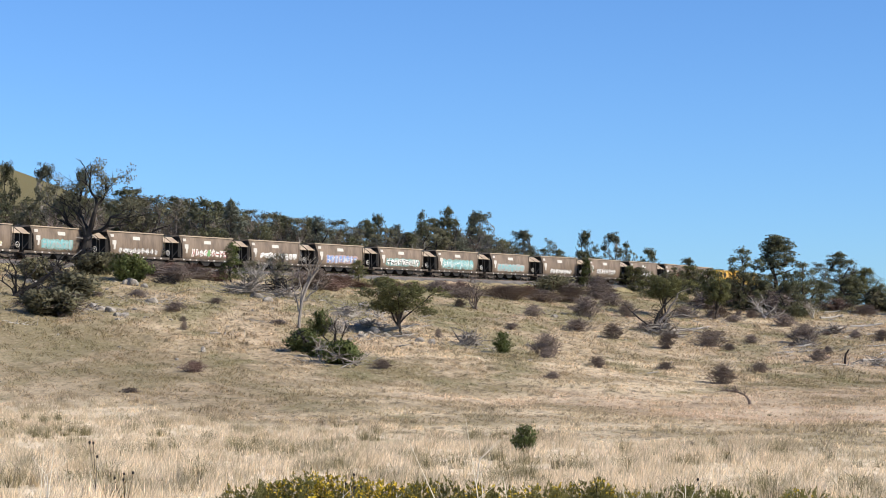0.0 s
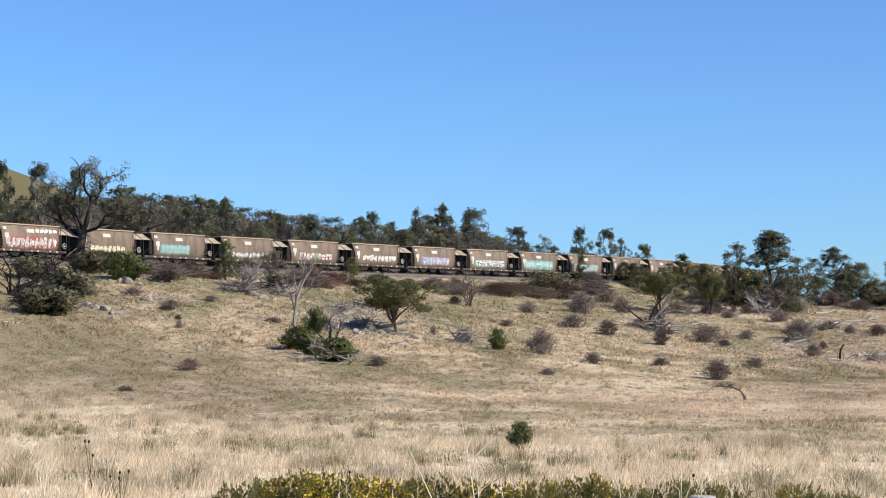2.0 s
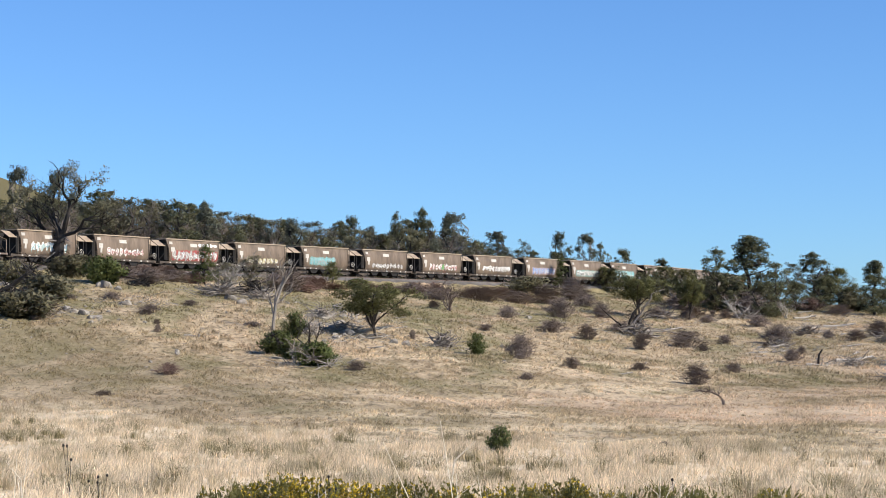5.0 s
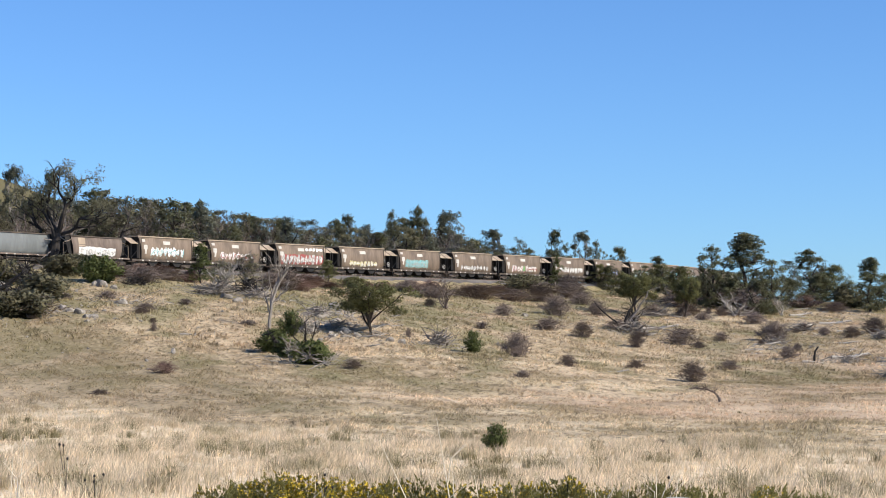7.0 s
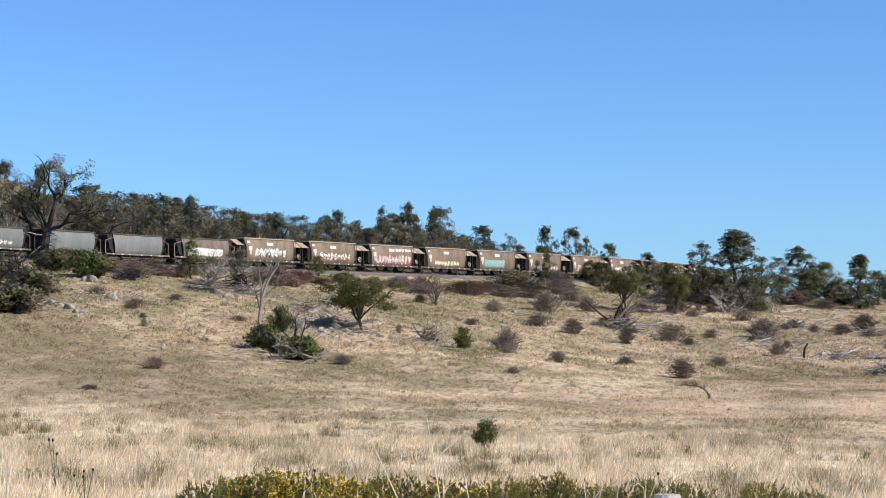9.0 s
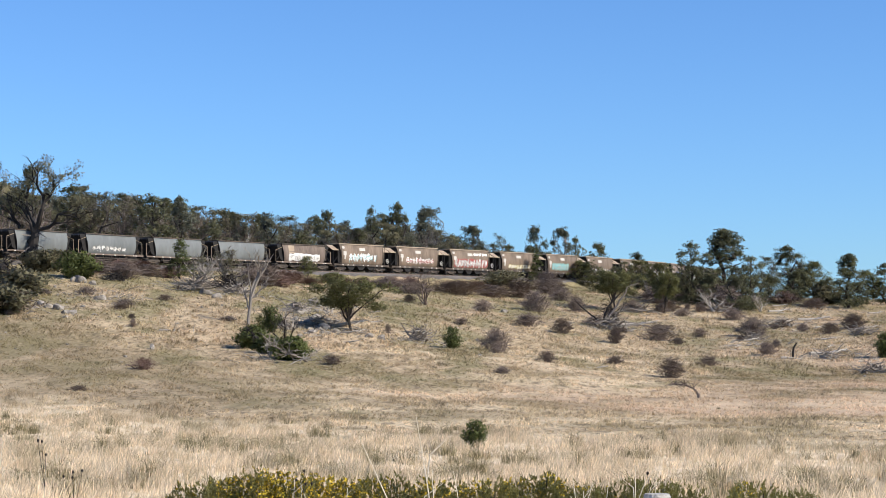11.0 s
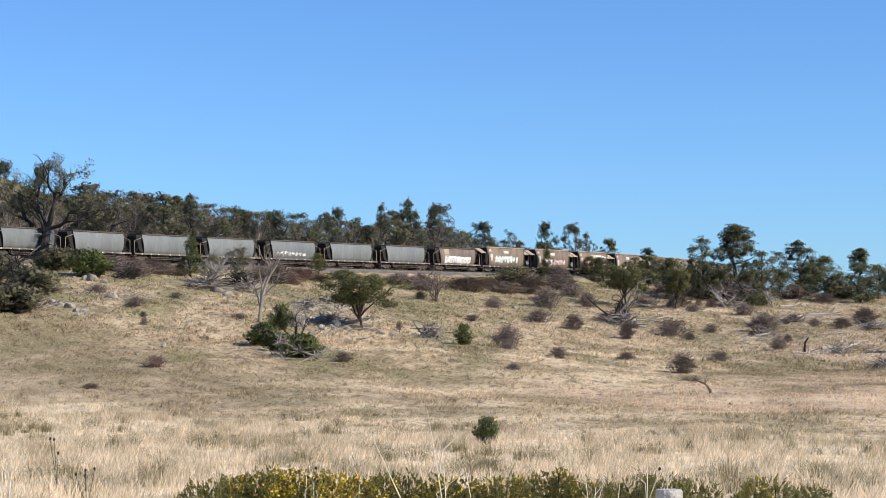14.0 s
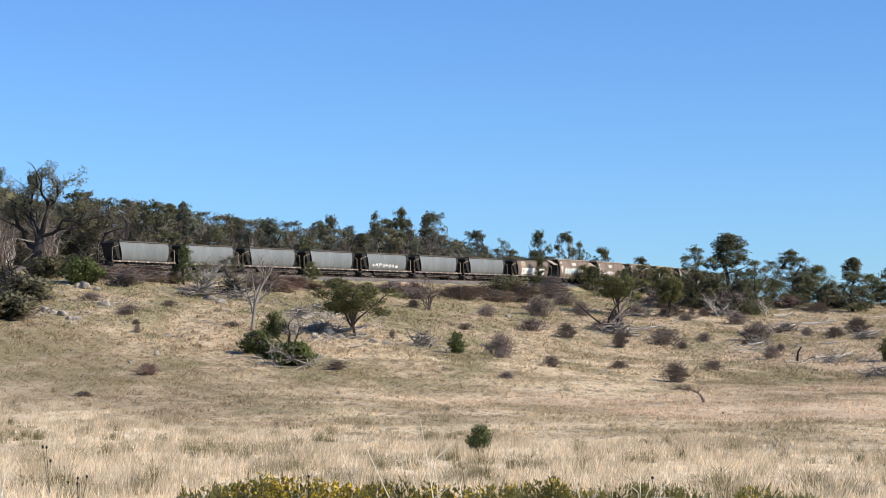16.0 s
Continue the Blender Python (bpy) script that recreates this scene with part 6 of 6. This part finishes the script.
log_at(60.7, 292.5, 1.53, 0.31, -17)
log_at(28.3, 250.0, 0.94, 0.15, 33)
log_at(32.4, 222.5, 1.24, 0.28, 38)
log_at(23.2, 222.2, 2.45, 0.28, -37)
log_at(44.9, 221.2, 1.07, 0.26, 12)
log_at(28.0, 216.8, 2.30, 0.15, -2)
log_at(53.2, 290.2, 2.26, 0.41, -16)
log_at(36.0, 211.8, 2.27, 0.30, -40)
log_at(63.9, 266.2, 1.73, 0.20, 30)
log_at(45.8, 249.8, 1.90, 0.26, 8)


def litter():
    """Broken sticks and bark strewn in drifts over the slope."""
    rng = random.Random(27)
    b = Build()
    for cx, cy, rx, ry, n in ((-39, 182, 5, 7, 150), (-33, 200, 6, 8, 110), (-24, 218, 7, 5, 170), (-12, 196, 4, 14, 260), (-7, 186, 5, 5, 120), (0, 186, 3, 3, 50), (-11, 158, 4, 4, 70),
                              (23, 227, 7, 5, 110), (38, 216, 6, 6, 90), (41, 189, 6, 5, 110), (50, 250, 8, 12, 130), (33, 260, 8, 8, 100), (59, 287, 8, 8, 90), (10, 240, 12, 12, 60)):
        for i in range(n):
            x, y = cx + rng.gauss(0, 0.55) * rx, cy + rng.gauss(0, 0.55) * ry
            z, a, ln = ground_z(x, y), rng.uniform(0, 6.28), rng.uniform(0.35, 1.5)
            d = Vector((math.cos(a), math.sin(a), rng.uniform(-0.02, 0.45)))
            p, r = Vector((x, y, z - 0.02)), rng.uniform(0.018, 0.055)
            b.tube([p, p + d * ln * 0.5 + Vector((rng.gauss(0, 0.06), rng.gauss(0, 0.06), 0.05)), p + d * ln], [r, r * 0.8, r * 0.4], 3)
    tagged(part("stick_litter", b, M["bleached"]), "broken bleached sticks and bark strewn over the slope", "dead wood", kind="stuff")


litter()


# ---- the wood behind the railway ----
C_U = (-0.30, -0.231, -0.20, -0.17, -0.143, -0.112, -0.085, -0.054, -0.025, 0.005, 0.02, 0.05, 0.08, 0.108, 0.122)
C_T = (0.080, 0.084, 0.091, 0.092, 0.085, 0.0785, 0.0755, 0.0745, 0.0755, 0.073, 0.064, 0.059, 0.056, 0.052, 0.048)


def make_wood():
    rng = random.Random(4)
    kinds = ("tree_a", "tree_b", "tree_c", "tree_e", "tree_d", "tree_d", "tree_e", "tree_grey", "tree_grey", "tree_flat")
    n = 140
    for i in range(n):
        u = -0.29 + 0.42 * (i + rng.uniform(-0.4, 0.4)) / n
        back = (14, 26, 40, 60, 85)[i % 5] + rng.uniform(-4, 4)
        y = float(np.interp(u, B_U, B_D)) + 12 + back * (1.0 if u < 0.0 else 0.6)
        x = u * y
        h = float(np.interp(u, C_U, C_T)) * y - (ground_z(x, y) - EYE)
        h = min(max(h, 4.5), 15) * rng.uniform(0.72, 1.04)
        tree_kind = kinds[rng.randrange(10)]
        put(tree_kind, x, y, h * rng.uniform(0.7, 1.1), h, rng.uniform(0, 360), "gum tree with olive foliage in the wood behind the railway", "tree", "wood behind the railway", keep=0.35)


def tall_tree(u, back, top, width, kind, turn, label):
    """A tree that stands above the wood: bearing, way behind the brow, tangent of its top."""
    y = float(np.interp(u, B_U, B_D)) + back
    h = top * y - (ground_z(u * y, y) - EYE)
    put(kind, u * y, y, width * y, h, turn, label, "tree", "wood behind the railway", keep=0.6)


make_wood()


def bare_trunks():
    """Pale dead gums that show among the wood."""
    rng = random.Random(8)
    for i in range(16):
        u = -0.27 + 0.30 * (i + rng.uniform(-0.4, 0.4)) / 16
        y = float(np.interp(u, B_U, B_D)) + 12 + rng.uniform(4, 22)
        put("dead_pale", u * y, y, rng.uniform(3, 5), rng.uniform(6, 10), rng.uniform(0, 360), "bleached bare dead tree at the edge of the wood", "dead tree", "dead trees", keep=0.6)


bare_trunks()


def leafless_trees():
    """Brown leafless trees that thicken the wood."""
    rng = random.Random(18)
    for i in range(30):
        u = -0.28 + 0.36 * (i + rng.uniform(-0.4, 0.4)) / 30
        y = float(np.interp(u, B_U, B_D)) + 12 + rng.uniform(2, 26)
        h = min(max(float(np.interp(u, C_U, C_T)) * y - (ground_z(u * y, y) - EYE), 4.5), 13) * rng.uniform(0.7, 1.02)
        put("dead_grey", u * y, y, rng.uniform(0.6, 0.9) * h, h, rng.uniform(0, 360), "leafless grey-brown tree in the wood behind the railway", "tree", "wood behind the railway", keep=0.6)


leafless_trees()
for u, back, top, width, kind, turn in (
    (-0.127, 60, 0.0855, 0.016, "tree_a", 10), (-0.050, 50, 0.0785, 0.012, "tree_flat", 70), (-0.027, 45, 0.0795, 0.013, "tree_b", 120),
    (-0.013, 40, 0.082, 0.016, "tree_a", 180), (0.002, 42, 0.080, 0.016, "tree_tall", 220), (0.026, 40, 0.0705, 0.014, "tree_tall", 20),
    (0.040, 50, 0.066, 0.012, "tree_thin", 150), (0.0585, 44, 0.0705, 0.011, "tree_flat", 260), (0.0725, 44, 0.0695, 0.011, "tree_tall", 310),
    (0.080, 46, 0.064, 0.012, "tree_b", 35), (0.092, 48, 0.0615, 0.013, "tree_flat", 140), (0.112, 46, 0.0565, 0.012, "tree_flat", 200),
    (-0.205, 45, 0.102, 0.014, "tree_flat", 80), (-0.225, 40, 0.104, 0.014, "tree_tall", 190), (-0.245, 46, 0.105, 0.014, "tree_flat", 250),
):
    tall_tree(u, back, top, width, kind, turn, "tall gum tree standing above the wood")

for k, v in P.items():
    o = v[0] if isinstance(v, tuple) else v
    for c in [*o.children_recursive, o]:
        bpy.data.objects.remove(c)


# ---- the verge by the camera: gorse, stalks, a post ----
def gorse_bush(seed, x, y, rx, ry, h, bloom):
    """Gorse: a mound of spiny upright shoots, some with yellow flowers."""
    r = np.random.RandomState(seed)
    t = new("gorse_bush")
    n = int(2600 * rx * ry / 0.35)
    a, e = r.uniform(0, 6.283, n), r.uniform(0, 1, n) ** 0.5
    lump = 0.86 + 0.17 * np.sin(3 * a + seed) * e + 0.12 * np.sin(7 * a + 2 * seed) + r.uniform(-0.07, 0.05, n)
    p = np.stack([rx * e * np.cos(a), ry * e * np.sin(a), h * lump * np.sqrt(np.maximum(1 - 0.85 * e ** 2, 0.02))], 1)
    d = p / np.array([rx, ry, h]) * 0.6 + r.normal(0, 0.5, (n, 3)) + np.array([0, 0, 0.45])
    d /= np.linalg.norm(d, axis=1)[:, None]
    ln = r.uniform(0.02, 0.085, n)
    b = Build()
    k = 8
    f = np.tile(np.linspace(0, 1, k), n)
    base = p.repeat(k, 0) + d.repeat(k, 0) * (ln.repeat(k) * f)[:, None]
    o = r.normal(size=(n * k, 3))
    o /= np.linalg.norm(o, axis=1)[:, None]
    s = np.cross(o, r.normal(size=(n * k, 3)))
    s /= np.linalg.norm(s, axis=1)[:, None]
    tip = base + (o * 0.8 + d.repeat(k, 0) * 0.7) * (0.030 * (1.2 - 0.6 * f))[:, None]
    b.tris(base - s * 0.009, base + s * 0.009, tip)
    part("foliage", b, M["gorse"], t, "grey-green spiny shoots")
    b = Build()
    for i in range(60):
        q = p[r.randint(n)] * 0.97
        b.tube([(q[0] * 0.2, q[1] * 0.2, -0.1), (q[0] * 0.7, q[1] * 0.7, q[2] * 0.6), tuple(q)], [0.02, 0.014, 0.006], 4)
    part("woody_base", b, M["bark"], t)
    if bloom:
        pick = r.uniform(0, 1, n) < bloom * 2.0 * (0.25 + 0.75 * (np.sin(p[:, 0] * 9 + seed) + np.sin(p[:, 1] * 8) > -0.1))
        q = p[pick] + d[pick] * (ln[pick] * r.uniform(0.5, 0.95, pick.sum()))[:, None]
        q = q.repeat(4, 0) + r.normal(0, 0.013, (len(q) * 4, 3))
        u = r.normal(size=q.shape)
        u /= np.linalg.norm(u, axis=1)[:, None]
        w = np.cross(u, r.normal(size=q.shape))
        w /= np.linalg.norm(w, axis=1)[:, None]
        b = Build()
        b.quads(q, u * 0.0105, w * 0.0085)
        tagged(part("blossom", b, M["flower"], t, "bright yellow gorse flowers"), kind="stuff")
    stand(t, x, y)
    tagged(t, "spiny green gorse bush with yellow flowers" if bloom else "spiny green gorse bush with few flowers", "gorse", "gorse along the verge")


for i, (x, top, rx, bloom) in enumerate((
    (-2.25, -1.20, 0.50, 0.10), (-1.70, -1.12, 0.62, 0.50), (-1.05, -1.14, 0.60, 0.60), (-0.45, -1.17, 0.55, 0.14), (0.15, -1.20, 0.58, 0.16),
    (0.70, -1.18, 0.55, 0.22), (1.25, -1.16, 0.50, 0.24), (1.75, -1.24, 0.48, 0.05), (2.25, -1.19, 0.55, 0.0), (2.70, -1.25, 0.42, 0.0), (3.35, -1.22, 0.48, 0.08), (3.9, -1.32, 0.4, 0.0))):
    y = 20.0 + 0.35 * math.sin(2.3 * i)
    h = top + EYE - ground_z(x, y)
    gorse_bush(200 + i, x, y, rx * 1.2, 0.6, h - 0.03, bloom)


def stalk(x, y, lean, tall, seed, heads=0):
    """A tall dry stem that arches over, with thin side blades."""
    rng = random.Random(seed)
    t = new("dry_stalk")
    b = Build()
    pts = [(lean * (k / 5) ** 1.5, 0.1 * math.sin(k), tall * k / 5) for k in range(6)]
    b.tube(pts, [0.006, 0.006, 0.005, 0.004, 0.003, 0.0015], 5)
    for k in range(3):
        q = Vector(pts[rng.randint(1, 4)])
        b.tube([q, q + Vector((rng.uniform(-0.06, 0.06), 0, 0.14)), q + Vector((rng.uniform(-0.14, 0.14), 0, 0.24))], [0.003, 0.003, 0.001], 3)
    part("stem", b, M["straw"], t)
    if heads:
        b = Build()
        for k in range(heads):
            c = Vector(pts[-1]) + Vector((rng.gauss(0, 0.06), rng.gauss(0, 0.05), rng.gauss(0, 0.05)))
            b.tube([Vector(pts[-2]), c], [0.002, 0.002], 3)
            b.tube([c, c + Vector((0, 0, 0.012)), c + Vector((0, 0, 0.024))], [0.006, 0.011, 0.005], 6)
            part("seed_head", b, M["dead_dark"], t, "dark dry seed head")
            b = Build()
    stand(t, x, y)
    tagged(t, "tall dry grass stalk arching over the verge" if not heads else "dry weed with dark seed heads", "dry stalk", "dry stalks on the verge")


M["straw"] = mat("dry_straw", (0.82, 0.74, 0.58), (0.66, 0.56, 0.42), rough=0.7, scale=3)
# x, y, height of the tip over the eye, lean, seed heads
for i, (x, y, top, lean, heads) in enumerate((
    (0.226, 9.0, -0.30, -0.52, 0), (0.167, 10.0, -0.23, -0.20, 0), (-2.28, 10.0, -0.36, 0.13, 0), (-2.30, 10.1, -0.42, 0.07, 0), (0.10, 10.0, -0.50, -0.05, 0), (0.34, 10.0, -0.52, -0.18, 0),
    (0.98, 11.0, -0.60, -0.13, 0), (1.30, 12.0, -0.58, 0.02, 0), (1.58, 14.0, -0.76, 0.12, 1), (-2.95, 15.0, -0.62, 0.05, 3), (-2.72, 15.0, -0.84, 0.05, 4), (-1.1, 16, -0.92, 0.05, 2), (-0.95, 16, -0.96, -0.05, 2),
    (1.05, 12.0, -0.70, 0.1, 0), (-0.55, 13.0, -0.80, 0.05, 0), (0.75, 10.0, -0.62, 0.08, 0), (-3.0, 12.0, -0.66, 0.04, 0), (2.6, 14.0, -0.95, -0.1, 0))):
    stalk(x, y, lean, top + EYE - ground_z(x, y), 300 + i, heads)


def fence_post(x, y, top):
    t = new("fence_post")
    h = top + EYE - ground_z(x, y)
    b = Build()
    n = 12
    ring = [(0.086 * math.cos(6.2832 * k / n) * (1 + 0.05 * math.sin(3 * k)), 0.086 * math.sin(6.2832 * k / n)) for k in range(n)]
    v = [(a, c, -0.3) for a, c in ring] + [(a, c, h - 0.015) for a, c in ring] + [(a * 0.9, c * 0.9, h) for a, c in ring]
    f = [[j * n + k, j * n + (k + 1) % n, (j + 1) * n + (k + 1) % n, (j + 1) * n + k] for j in range(2) for k in range(n)] + [[2 * n + k for k in range(n)]]
    b.add(v, f)
    part("post", b, M["post"], t)
    stand(t, x, y, sink=0.0)
    tagged(t, "weathered pale grey round timber fence post", "fence post")


M["post"] = mat("weathered_timber", (0.50, 0.47, 0.43), (0.28, 0.26, 0.24), scale=3, fine=40, bump=0.5)
fence_post(1.46, 12.0, -0.83)


# ---- what moves ----
def motions():
    times = [-0.5 + 0.5 * i for i in range(35)]
    for thing, s0 in TRAIN:
        rows = []
        for t in times:
            x, y, z, h = track(s0 + SPEED * t)
            rows.append((t, Matrix.Translation((x, y, z)) @ Euler((0, -math.atan(GRADE), math.pi / 2 - h)).to_matrix().to_4x4()))
        walk(thing, rows)
    # the wheels roll: one turn of the axle for each length of the tread
    wheels = [o for o in scene.objects if o.name.startswith("wheelset")]
    rate = math.degrees(SPEED / 0.45)
    spun = {}
    for w in wheels:
        side = 1 if w.location.x > 0 else -1
        if side not in spun:
            spun[side] = w
            walk(w, [(k / FPS, pose(side * AXLE, 0, 0.45, 0, rate * k / FPS, 0)) for k in range(0, 16 * FPS + 1)])
        else:
            a = spun[side].animation_data
            w.rotation_mode = "QUATERNION"
            w.animation_data_create()
            w.animation_data.action = a.action
            w.animation_data.action_slot = a.action_slot


motions()
